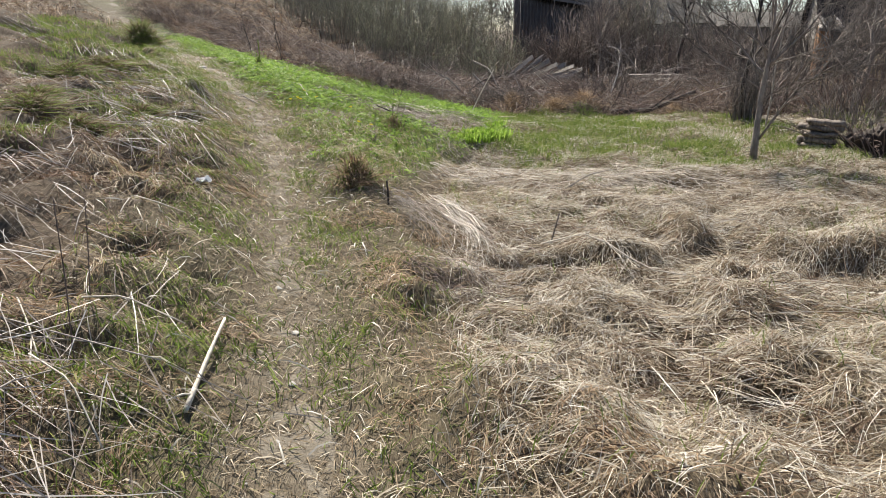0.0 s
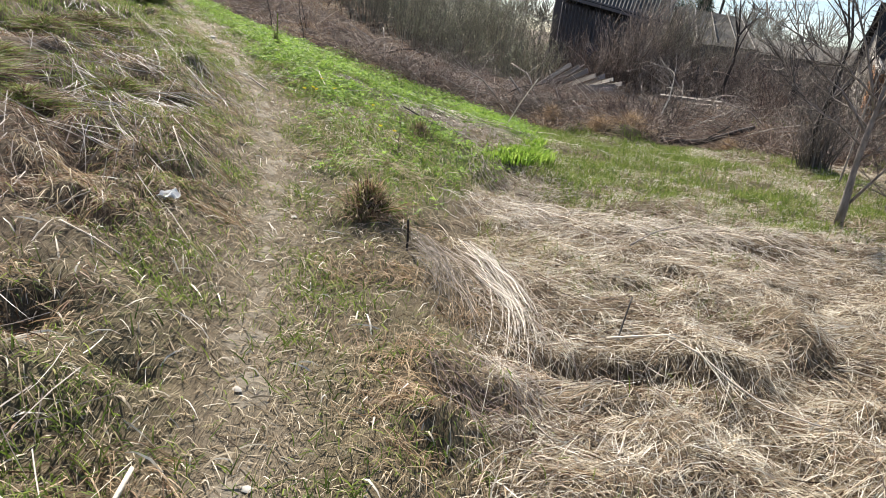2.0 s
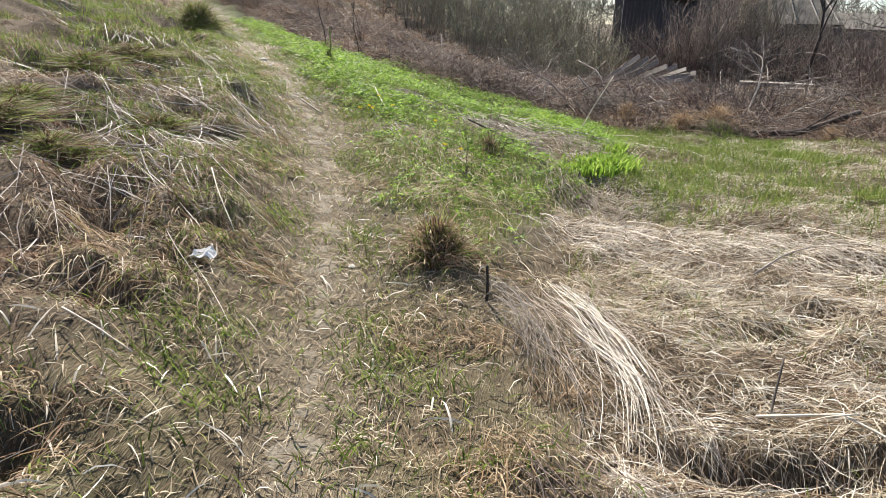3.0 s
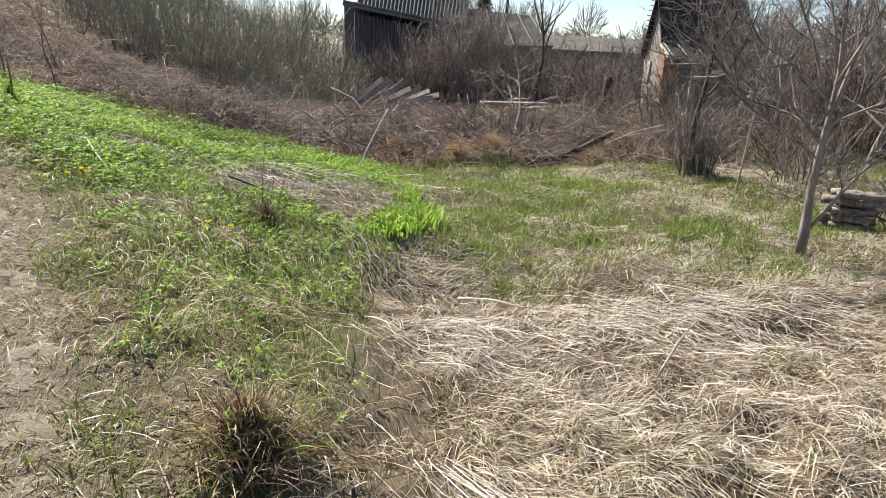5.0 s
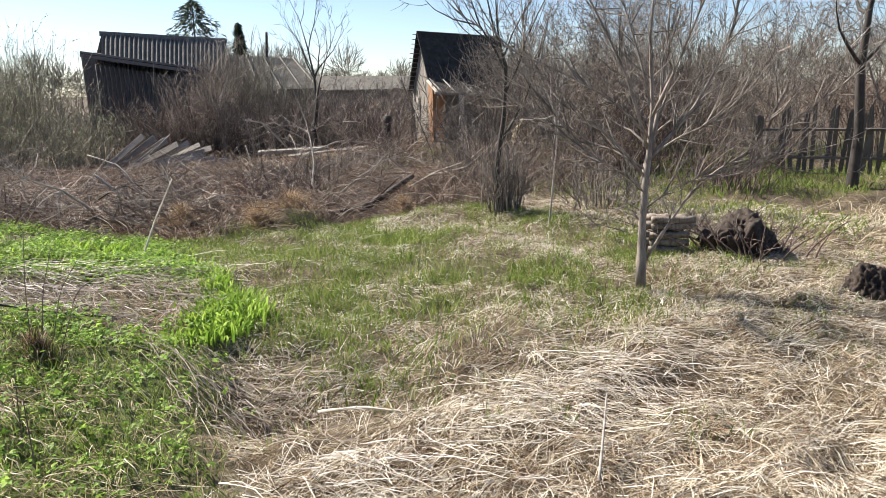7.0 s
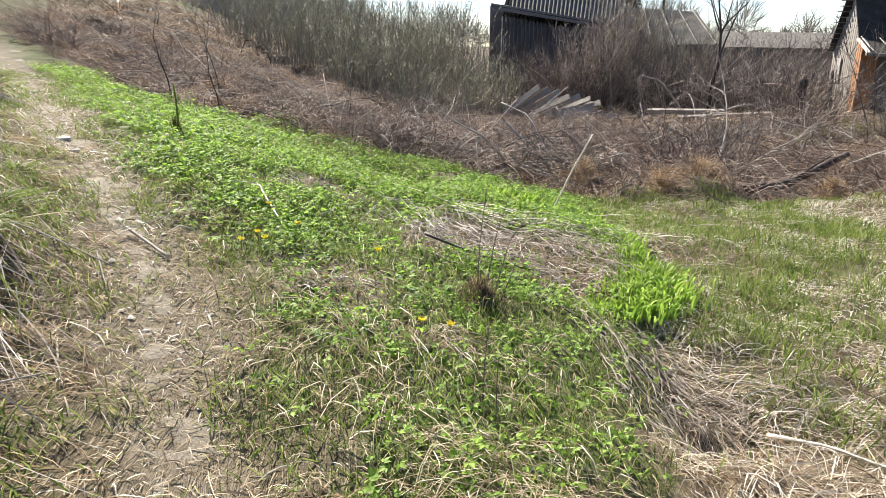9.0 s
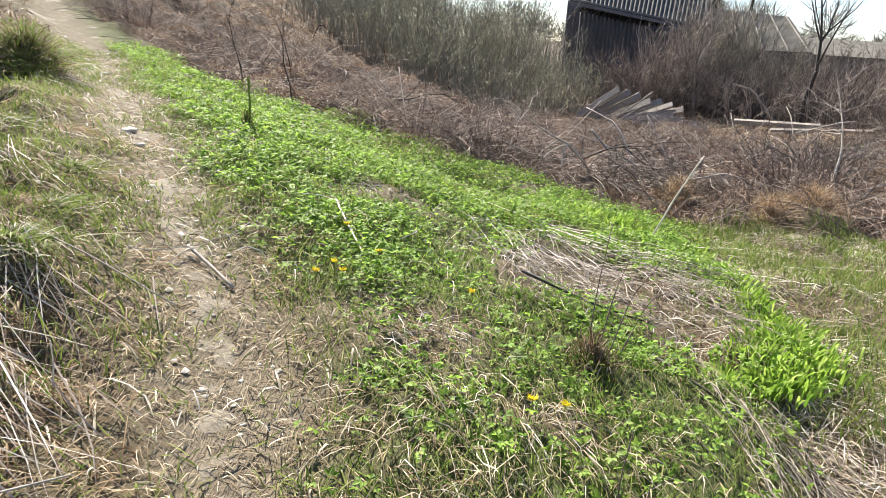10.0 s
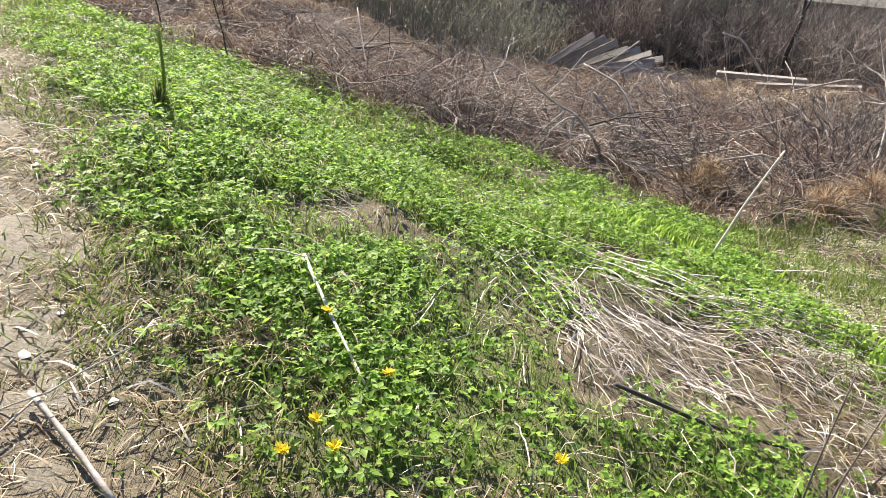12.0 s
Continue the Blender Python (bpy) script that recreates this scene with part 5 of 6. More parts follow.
build_young_tree()
bare_tree("old_apple_tree", 11.5, 10.5, 5.0, 0.105, 25, "gnarled dark old apple tree with crooked limbs", kids=(11, 6, 5), bark=DARKBARK, wobble=0.13, up=0.12, spread=(50, 80), shrink=0.5, thin=0.006)
bare_tree("old_apple_tree", 13.4, 8.6, 3.4, 0.15, 22, "gnarled dark old apple tree beside the picket fence", kids=(8, 6, 5), bark=DARKBARK, wobble=0.22, up=0.05, spread=(50, 85), shrink=0.68, thin=0.006)
for i, (tx, ty, tall) in enumerate(((9.3, 15.6, 3.0), (12.6, 16.2, 3.4), (14.5, 13.8, 3.2), (9.6, 13.4, 2.2), (15.8, 18.0, 3.8), (15.5, 11.5, 3.4), (11.2, 14.6, 3.2), (13.8, 18.6, 3.8), (17.5, 15.0, 4.0), (17.6, 20.5, 4.2), (14.6, 22.6, 4.0))):
    bare_tree("orchard_tree", tx, ty, tall, 0.06, 30 + i, "overgrown bare orchard tree with a dense grey twig crown", kids=(10, 7, 6), wobble=0.2, up=0.1, spread=(35, 75), shrink=0.66, thin=0.0075, group="overgrown orchard trees")
bare_tree("fruit_tree", 9.0, 26.8, 4.6, 0.08, 51, "bare slender fruit tree in front of the barns", kids=(8, 5, 4), bark=DARKBARK, up=0.16, spread=(25, 50), thin=0.008)
bare_tree("fruit_tree", 6.6, 29.0, 3.0, 0.05, 52, "bare bushy fruit tree beside the dark barn", kids=(9, 6, 4), up=0.16, spread=(25, 50), thin=0.008)
bare_tree("sapling", 5.5, 11.64, 2.7, 0.016, 53, "thin pale sapling standing in dry grass", kids=(8, 3), bark=GREYSTICK, up=0.2, spread=(35, 60), shrink=0.35, category="sapling")
bare_tree("creeper_tree", 5.6, 12.8, 3.6, 0.05, 54, "dark slender tree wrapped in dead creepers", kids=(8, 5, 4), bark=DARKBARK, up=0.16, spread=(20, 45), category="tree")
shrub("creeper_shrub", 5.6, 12.75, 1.15, 0.5, 75, 55, "dense brown dead creeper round the tree's foot", mat=TWIG, side_twigs=5, tangle=0.07)
for i, (tx, ty, tall) in enumerate(((-3.6, 15.75, 1.5), (-4.45, 16.4, 1.7), (-4.2, 18.4, 1.4))):
    bare_tree("twig_sapling", tx, ty, tall, 0.011, 60 + i, "leafless dark sapling on the hillside edge", kids=(7, 3), bark=DARKBARK, up=0.22, spread=(20, 40), shrink=0.32, category="sapling", group="saplings by the brush")
for i, (tx, ty, tall, wide, st) in enumerate(((-4.4, 29.6, 3.2, 2.0, 90), (-2.8, 31.0, 4.0, 2.4, 110), (-1.1, 29.8, 3.8, 2.4, 110), (0.5, 31.2, 4.2, 2.4, 110), (1.9, 30.0, 3.0, 1.8, 90), (-0.3, 27.2, 2.0, 1.8, 80), (-2.4, 27.4, 2.1, 1.8, 80), (1.2, 27.0, 1.8, 1.6, 70), (2.4, 28.0, 1.7, 1.4, 60), (-6.0, 32.0, 3.2, 2.2, 90), (-7.6, 37.0, 3.6, 3.0, 90), (-5.2, 38.0, 4.0, 3.0, 90), (-3.0, 36.5, 4.2, 3.0, 90), (-0.8, 37.5, 4.4, 3.0, 90), (1.4, 36.5, 4.2, 3.0, 90), (-4.0, 33.5, 3.8, 2.6, 90), (-1.8, 33.8, 4.0, 2.6, 90), (0.4, 34.0, 4.0, 2.6, 90))):
    shrub("willow_shrub", tx, ty, tall, wide, st, 70 + i, "tall upright willow shrub with grey-green catkins", buds=CATKIN, group="willow thicket")
for i, (tx, ty, tall) in enumerate(((7.3, 31.2, 4.1), (8.4, 31.6, 4.0), (6.2, 30.4, 3.2), (9.8, 30.8, 3.1))):
    shrub("bare_willow", tx, ty, tall, 2.0, 90, 890 + i, "pale bushy willow before the barn roofs", mat=OLIVE_TWIG if i % 2 else GREYCANE, side_twigs=9, group="willows by the barn", tangle=0.06, thick=1.7)
for i in range(15):
    r = np.random.default_rng(900 + i)
    f = i / 19
    tx, ty = 4.6 + 10.2 * f + r.normal(0, 0.3), 31.0 - 4.4 * f + r.normal(0, 0.9)
    shrub("hedge_shrub", tx, ty, r.uniform(1.5, 2.5), 3.4, 75, 920 + i, "dense dark bare shrub along the garden fence", mat=(BRAMBLE, TWIG, DARKTWIG, GREYCANE)[i % 4], side_twigs=8, group="garden hedge", thick=1.3, tangle=0.09)
for i, (tx, ty, tall) in enumerate(((7.2, 15.4, 1.3), (8.4, 13.9, 1.2), (7.3, 12.3, 0.9), (9.8, 11.8, 1.1), (4.2, 16.5, 1.1), (2.6, 17.6, 1.0), (6.0, 19.0, 1.3), (8.0, 20.5, 1.6), (1.9, 15.3, 0.8), (3.2, 15.4, 0.9), (0.7, 16.2, 0.8), (-1.6, 17.0, 0.8), (6.6, 10.4, 0.8), (10.6, 14.6, 1.5))):
    shrub("bramble_shrub", tx, ty, tall * (0.6 if tx < 7 and ty < 20 else 1.0), 1.5, 70, 960 + i, "tangled brown leafless bramble bush", mat=BRAMBLE if i % 2 else TWIG, side_twigs=7, group="bramble bushes", tangle=0.13)
for i, (tx, ty, tall) in enumerate(((9.0, 17.2, 2.6), (10.4, 16.0, 2.6), (11.6, 15.4, 2.8), (12.8, 14.6, 2.8), (11.6, 18.4, 3.4), (13.4, 17.4, 3.4), (15.2, 16.0, 3.6), (16.6, 14.2, 3.6), (14.2, 20.4, 4.0), (16.4, 18.6, 4.2), (18.2, 16.6, 4.2), (15.8, 12.0, 3.2), (17.0, 10.6, 3.4), (16.0, 24.5, 4.2))):
    shrub("orchard_thicket", tx, ty, tall, 2.6, 55, 1100 + i, "dense leafless grey thicket among the orchard trees", mat=(DARKTWIG, TWIG, BRAMBLE)[i % 3], side_twigs=12, group="orchard thickets", thick=1.4, tangle=0.09)
for i, (tx, ty, s) in enumerate(((2.3, 14.1, 0.8), (2.9, 14.3, 0.9), (1.5, 14.9, 0.7), (4.8, 14.3, 0.7))):
    tussock("dead_tussock", tx, ty, s, 0.45, 800, 1150 + i, ((RUST_STRAW, 1.0),), "rust-brown tuft of dead grass at the brush's edge", flop=1.0)["group"] = "dead tufts by the brush"
r_bo = random.Random(31)
for i in range(34):
    bx, by = r_bo.uniform(-3.0, 8.5), r_bo.uniform(14.4, 21.5)
    if by < float(brush_edge(np.array([bx]))[0]) + 0.5:
        continue
    a = r_bo.uniform(0, 6.28)
    bare_tree("fallen_bough", bx, by, r_bo.uniform(1.2, 2.4), 0.022, 1300 + i, "dead bough with bare twigs fallen in the brush", lean=(2.2 * math.cos(a), 2.2 * math.sin(a)), kids=(7, 4), bark=GREYSTICK if i % 3 else DARKBARK,
              twigs=GREYCANE if i % 2 else BRAMBLE, up=-0.08, wobble=0.2, spread=(30, 65), thin=0.006, group="fallen boughs", category="bough")


for i, (tx, ty, w) in enumerate(((-3.95, 6.6, 0.8), (-3.45, 6.4, 0.6), (-4.25, 7.25, 0.8), (-3.35, 7.6, 0.6), (-4.6, 8.6, 0.7), (-4.6, 9.5, 0.7))):
    tussock("weed_clump", tx, ty, w, 0.20, 1700, 1250 + i, ((GRASS, 0.45), (BANK_STRAW, 0.55)), "low dark clump of weeds and old grass on the bank", category="weeds", flop=1.1)["group"] = "weed clumps on the bank"


# ---- wood pile, stumps, logs ----
def rough_log(a, b, radius, seed, parent):
    """A split log with a ragged outline and flat sawn ends."""
    r = np.random.default_rng(seed)
    k, sides = 7, 11
    t = np.linspace(0, 1, k)[:, None]
    spine = np.array(a) * (1 - t) + np.array(b) * t + r.normal(0, 0.006, (k, 3))
    v, q = tube_arrays(spine[None], np.full((1, k), radius), sides)
    ring = 1 + 0.16 * r.normal(0, 1, sides)[None, :] + 0.07 * r.normal(0, 1, (k, sides))
    v = (spine[:, None] + (v.reshape(k, sides, 3) - spine[:, None]) * ring[..., None]).reshape(-1, 3)
    fan = np.arange(1, sides - 1)
    last = (k - 1) * sides
    tris = np.concatenate([np.stack([fan * 0, fan + 1, fan], 1), np.stack([fan * 0 + last, last + fan, last + fan + 1], 1)])
    return mesh_object("log", v, q, tris, LOGWOOD, parent)


def build_log_stack():
    o = Vector((5.45, 9.5, ground_at(5.45, 9.5)))
    ob = thing("log_stack", o, "small stack of split grey logs in dry grass", "log stack")
    r = random.Random(8)
    for row in range(5):
        for k in range(2):
            slip = r.uniform(-0.07, 0.07)
            a = (-0.27 + slip, 0.2 + 0.12 * k, 0.04 + 0.085 * row + r.uniform(-0.01, 0.01))
            b = (0.06 + slip + r.uniform(-0.05, 0.05), -0.08 + 0.12 * k, 0.04 + 0.085 * row + r.uniform(-0.02, 0.02))
            rough_log(a, b, r.uniform(0.036, 0.05), 10 * row + k, ob)
    return ob


def stump(name, x, y, wide, deep, tall, seed, label):
    bm = bmesh.new()
    bmesh.ops.create_icosphere(bm, subdivisions=5, radius=1.0)
    for v in bm.verts:
        n = noise.noise(v.co * 1.5 + Vector((seed, 0, 0))) * 0.5 + (0.3 - abs(noise.noise(Vector((v.co.x * 5, v.co.y * 5, v.co.z * 1.6)) + Vector((0, seed, 0))))) * 0.5 + noise.noise(v.co * 9) * 0.22
        v.co = v.co * (0.85 + 0.6 * n)
        v.co = Vector((v.co.x * wide / 2, v.co.y * deep / 2, max(v.co.z, -0.25) * tall))
    ob = part(name, bm, SHADED_ROTWOOD)
    ob.location = (x, y, ground_at(x, y) + 0.02)
    for p in ob.data.polygons:
        p.use_smooth = True
    return tagged(ob, label, "stump")


def build_beam(a, b, wide, label):
    o = Vector((a[0], a[1], ground_at(a[0], a[1]) + a[2]))
    ob = thing("old_beam", o, label, "beam", "old beams by the boards")
    end = Vector((b[0], b[1], ground_at(b[0], b[1]) + b[2]))
    board_between("timber", (0, 0, 0), end - o, wide, wide * 0.7, GREYWOOD, ob, 12)
    return ob


build_beam((6.4, 25.3, 0.25), (8.4, 24.6, 0.35), 0.16, "grey squared beam lying in the brush")
build_beam((7.0, 24.4, 0.2), (9.6, 24.2, 0.28), 0.14, "grey squared beam lying among dead stalks")
build_log_stack()
# solid dark mass, put where a shaded hollow lies under the bank
stump("dark_root_mass", 5.95, 9.1, 1.0, 0.75, 0.46, 3, "dark root mass in place of a shaded hollow beside the logs")
shrub("root_tangle", 6.0, 8.95, 0.5, 1.1, 70, 1201, "dark broken roots and twigs over the stump", mat=BRAMBLE, side_twigs=4)
stump("dark_root_mass", 5.55, 7.6, 0.5, 0.4, 0.30, 9, "upturned dark root clod lying in dry grass")
stick("fallen_log", [(3.55, 14.45, 0.12), (4.4, 14.75, 0.22), (5.5, 15.1, 0.30)], 0.07, 0.045, DARKBARK, "dark fallen log across the brush", "log",
      [((4.4, 14.75, 0.22), (4.9, 14.6, 0.5), 0.02)])
stick("fallen_branch", [(0.71, 16.83, 0.62), (0.95, 16.78, 0.40), (1.26, 16.71, 0.1)], 0.02, 0.028, GREYSTICK, "pale fallen branch leaning on the brush", "branch")
stick("fallen_branch", [(0.75, 17.6, 0.95), (1.15, 17.1, 0.62), (1.45, 16.4, 0.05)], 0.010, 0.018, GREYSTICK, "long pale branch lying down through the brush", "branch")
stick("fallen_branch", [(6.2, 21.5, 0.3), (7.2, 21.3, 0.62), (8.2, 21.4, 0.72)], 0.02, 0.03, GREYSTICK, "pale crooked branch lying over the brush", "branch", [((7.2, 21.3, 0.62), (7.6, 21.2, 0.2), 0.012)])
stick("fallen_branch", [(5.5, 23.6, 1.5), (6.0, 23.6, 1.3), (6.6, 23.5, 0.4)], 0.02, 0.028, GREYSTICK, "pale dead branch hanging in the shrubs", "branch")
stick("fallen_branch", [(2.3, 22.6, 0.25), (2.9, 22.4, 0.9), (3.2, 22.4, 1.1)], 0.022, 0.016, GREYSTICK, "grey dead branch leaning beside the boards", "branch")
stick("leaning_stick", [(0.50, 12.65, 0.02), (0.70, 12.72, 0.45), (0.93, 12.78, 0.92)], 0.010, 0.007, PALESTICK, "thin pale stick standing aslant in the green", "stick",
      [((0.90, 12.77, 0.86), (0.83, 12.8, 1.08), 0.004)])
stick("dead_stick", [(-1.15, 3.28, 0.07), (-1.10, 2.85, 0.05), (-1.05, 2.42, 0.02)], 0.008, 0.013, PALESTICK, "barkless pale stick lying beside the path", "stick",
      [((-1.06, 2.55, 0.03), (-1.12, 2.42, 0.04), 0.006)])
stick("dead_stick", [(-2.89, 9.94, 0.045), (-2.72, 9.79, 0.03), (-2.55, 9.62, 0.02)], 0.010, 0.009, GREYSTICK, "straight grey stick lying across the path", "stick",
      [((-2.87, 9.93, 0.04), (-2.92, 9.66, 0.01), 0.004)])
stick("dead_stick", [(-2.22, 10.82, 0.10), (-2.08, 10.46, 0.09), (-1.93, 10.12, 0.05)], 0.008, 0.005, PALESTICK, "crooked pale stalk lying on the green herbs", "stick",
      [((-2.2, 10.8, 0.10), (-2.45, 10.75, 0.12), 0.004)])
stick("dead_stick", [(0.7, 8.66, 0.08), (0.9, 8.45, 0.06), (1.05, 8.25, 0.03)], 0.011, 0.006, PALESTICK, "short pale stub of wood by the ditch", "stick")
stick("dead_stick", [(-0.3, 9.81, 0.06), (0.0, 9.45, 0.05), (0.35, 9.05, 0.03)], 0.009, 0.006, DARKBARK, "dark thin stick lying down the slope", "stick")
stick("dead_stick", [(1.3, 6.9, 0.06), (1.55, 7.1, 0.14), (1.86, 7.36, 0.24)], 0.008, 0.004, GREYSTICK, "thin twig rising from the flattened straw", "stick")
stick("dead_stick", [(-1.0, 10.35, 0.1), (-0.6, 10.33, 0.06), (-0.2, 10.36, 0.04)], 0.009, 0.007, DARKBARK, "dark thin stick among the herbs", "stick")
stick("dead_branch", [(0.78, 5.1, 0.05), (1.12, 4.95, 0.10), (1.45, 4.55, 0.06), (1.75, 4.35, 0.02)], 0.007, 0.004, PALESTICK, "forked pale twig lying on the straw", "branch",
      [((1.12, 4.95, 0.10), (0.9, 4.98, 0.06), 0.004), ((1.2, 4.85, 0.08), (1.35, 4.4, 0.03), 0.004), ((1.35, 4.68, 0.06), (1.15, 4.3, 0.01), 0.003)])
stick("dead_branch", [(0.95, 5.35, 0.2), (0.88, 5.2, 0.08), (0.84, 5.1, 0.0)], 0.005, 0.006, DARKBARK, "short dark twig stuck upright in straw", "stick")
r_st = random.Random(77)
for i in range(46):
    bx = r_st.uniform(-4.6, -1.5)
    by = r_st.uniform(2.2, 9.5)
    if bx > float(path_x(np.array([by]))[0]) - 0.75:
        continue
    a, L = r_st.gauss(-0.5, 0.7), r_st.uniform(0.35, 1.0)
    h0, h1 = r_st.uniform(0.02, 0.08), r_st.uniform(0.02, 0.22)
    ex, ey = bx + math.cos(a) * L, by + math.sin(a) * L
    stick("dead_stalk", [(bx, by, h0), ((bx + ex) / 2 + r_st.uniform(-0.04, 0.04), (by + ey) / 2, (h0 + h1) / 2 + 0.03), (ex, ey, h1)], 0.0042, 0.003,
          PALESTICK if i % 3 == 0 else GREYSTICK, "fallen dry weed stalk lying on the bank", "stalk")["group"] = "fallen stalks on the bank"
for i in range(40):
    bx, by = r_st.uniform(-3.5, 7.5), r_st.uniform(14.6, 21)
    if by < float(brush_edge(np.array([bx]))[0]) + 0.4:
        continue
    a, L, h1 = r_st.uniform(0, 6.28), r_st.uniform(0.5, 1.4), r_st.uniform(0.1, 0.8)
    stick("dead_cane", [(bx, by, 0.08), (bx + math.cos(a) * L * 0.5, by + math.sin(a) * L * 0.5, 0.1 + h1 * 0.6), (bx + math.cos(a) * L, by + math.sin(a) * L, 0.1 + h1)], 0.011, 0.007,
          PALESTICK if i % 4 == 0 else GREYSTICK, "pale dead cane sticking out of the brush", "cane")["group"] = "dead canes in the brush"
for bx, by, tall, dx in ((-1.75, 3.11, 0.55, 0.06), (-1.63, 2.69, 0.75, 0.04), (-4.6, 8.82, 0.5, -0.08), (-5.7, 10.27, 0.5, 0.2), (-0.82, 8.2, 0.35, 0.0), (-0.85, 8.4, 0.4, 0.02), (-2.82, 8.47, 0.2, 0.02), (-2.43, 5.55, 0.16, 0.04)):
    stick("standing_stalk", [(bx, by, -0.02), (bx + dx * 0.4, by + 0.02, tall * 0.5), (bx + dx, by, tall)], 0.0035, 0.002, BRAMBLE if tall > 0.3 else PALESTICK, "upright broken weed stalk beside the path", "stalk")


# ---- the sheaf, lilies and small things ----
tussock("grass_tussock", -0.83, 6.3, 0.55, 0.34, 1500, 201, ((BANK_STRAW, 0.45), (RUST_STRAW, 0.35), (GRASS, 0.2)), "brown grass tussock with a dark matted base", flop=0.85)
tussock("grass_tussock", -0.70, 9.6, 0.42, 0.26, 700, 202, ((BROWN_STRAW, 0.8), (GRASS, 0.2)), "small brown grass tussock among green herbs")
for k in range(4):
    stick("dead_weed", [(-0.72 + 0.05 * k, 9.62, 0), (-0.70 + 0.09 * k, 9.64, 0.4), (-0.66 + 0.13 * k, 9.66, 0.75 - 0.08 * k)], 0.004, 0.002, BRAMBLE, "thin dark weed stem in the tussock", "stalk")
tussock("dry_tuft", -2.35, 10.35, 0.42, 0.10, 900, 205, ((LITTER, 0.7), (BANK_STRAW, 0.3)), "low dry tuft among the green herbs", flop=0.8)
tussock("grass_tussock", -3.32, 12.6, 0.3, 0.30, 380, 203, ((GRASS, 0.8), (BROWN_STRAW, 0.2)), "tall green tuft at the path's edge")
stick("dead_weed", [(-3.3, 12.62, 0), (-3.29, 12.62, 0.25), (-3.3, 12.62, 0.5)], 0.012, 0.008, GRASS, "thick dark green shoot at the path's edge", "stalk")
tussock("grass_tussock", -5.6, 13.15, 0.95, 0.55, 4200, 204, ((BROWN_STRAW, 0.45), (GRASS, 0.55)), "large dark brown-green tussock on the bank", flop=0.9)
for k, (tx, ty, s) in enumerate(((-3.55, 9.81, 0.4), (-3.81, 10.53, 0.42), (-3.3, 9.1, 0.36), (-4.6, 11.2, 0.4), (0.9, 10.9, 0.25), (1.7, 10.2, 0.5), (2.2, 11.0, 0.4))):
    tussock("green_tussock", tx, ty, s * 1.3, 0.07 + 0.12 * s, 420, 210 + k, ((GRASS, 0.7), (STRAW, 0.3)), "low tuft of fresh green grass", flop=0.9)["group"] = "fresh grass tufts"
for k, (tx, ty, s) in enumerate(((4.4, 9.85, 0.75), (4.85, 10.25, 0.7), (4.6, 9.6, 0.5), (6.4, 9.6, 0.8), (5.3, 9.0, 0.6), (6.5, 8.5, 0.8), (3.2, 8.2, 0.6), (1.9, 7.7, 0.6), (1.2, 3.9, 0.6), (1.5, 3.1, 0.7), (2.1, 4.2, 0.8), (0.9, 2.9, 0.6), (2.4, 5.4, 0.8), (1.8, 6.3, 0.7), (2.7, 3.4, 0.8), (0.7, 3.3, 0.5), (3.3, 6.5, 0.8), (0.55, 4.2, 0.45), (5.75, 8.75, 0.6), (6.25, 9.2, 0.7), (5.9, 9.35, 0.6), (5.35, 7.7, 0.5), (5.8, 7.75, 0.5), (5.1, 9.2, 0.6))):
    tussock("straw_tussock", tx, ty, s, 0.06 + 0.10 * s, 420, 230 + k, ((STRAW, 0.7), (BROWN_STRAW, 0.3)), "rounded tussock of drooping bleached straw", flop=1.0, lean=-0.9 + 0.9 * math.sin(k * 2.1))["group"] = "straw tussocks"


def build_sheaf(o, starts, ends, n, lift, seed, mat, label, stray=0.10, bulge=0.07, thick=1.0, loose=0.45, cuts=(0.45, 1.06)):
    """Dead stalks that rise from one end, bend over together and lie down at the other."""
    r = np.random.default_rng(seed)
    g = ground_at(*o)
    ob = thing("stalk_sheaf", (*o, g), label, "dead stalks")
    a0, a1 = np.array(starts[0]), np.array(starts[1])
    b0, b1 = np.array(ends[0]), np.array(ends[1])
    f = r.random(n)
    f2 = f + r.normal(0, loose, n)
    s, e = a0 + (a1 - a0) * f[:, None] + r.normal(0, stray, (n, 2)), b0 + (b1 - b0) * f2[:, None] + r.normal(0, stray * 1.3, (n, 2))
    s = s + (e - s) * (r.random(n) ** (2 if cuts[0] > 0.3 else 0.8) * (0.5 if cuts[0] > 0.3 else 0.8))[:, None]
    cut = r.uniform(*cuts, n)
    t = np.linspace(0, 1, 8)[None, :] * cut[:, None]
    side = np.array([bulge, bulge * 0.3])
    xy = s[:, None] + (e - s)[:, None] * t[..., None] + side * (np.sin(t * np.pi))[..., None]
    z = height(xy[..., 0], xy[..., 1]) + lift * np.sin(np.pi * np.clip(0.3 + 0.7 * t, 0, 1)) * r.uniform(0.4, 1.0, n)[:, None] + r.uniform(0.005, 0.05, n)[:, None]
    pts = np.concatenate([xy, z[..., None]], -1) - np.array([o[0], o[1], g]) + np.cumsum(r.normal(0, 0.005, (n, 8, 3)), 1)
    v, q = tube_arrays(pts, thick * r.uniform(0.0007, 0.0023, n)[:, None] * (1 - 0.4 * t))
    mesh_object("stalk_mass", v, q, material=mat, parent=ob)["kind"] = "stuff"
    return ob


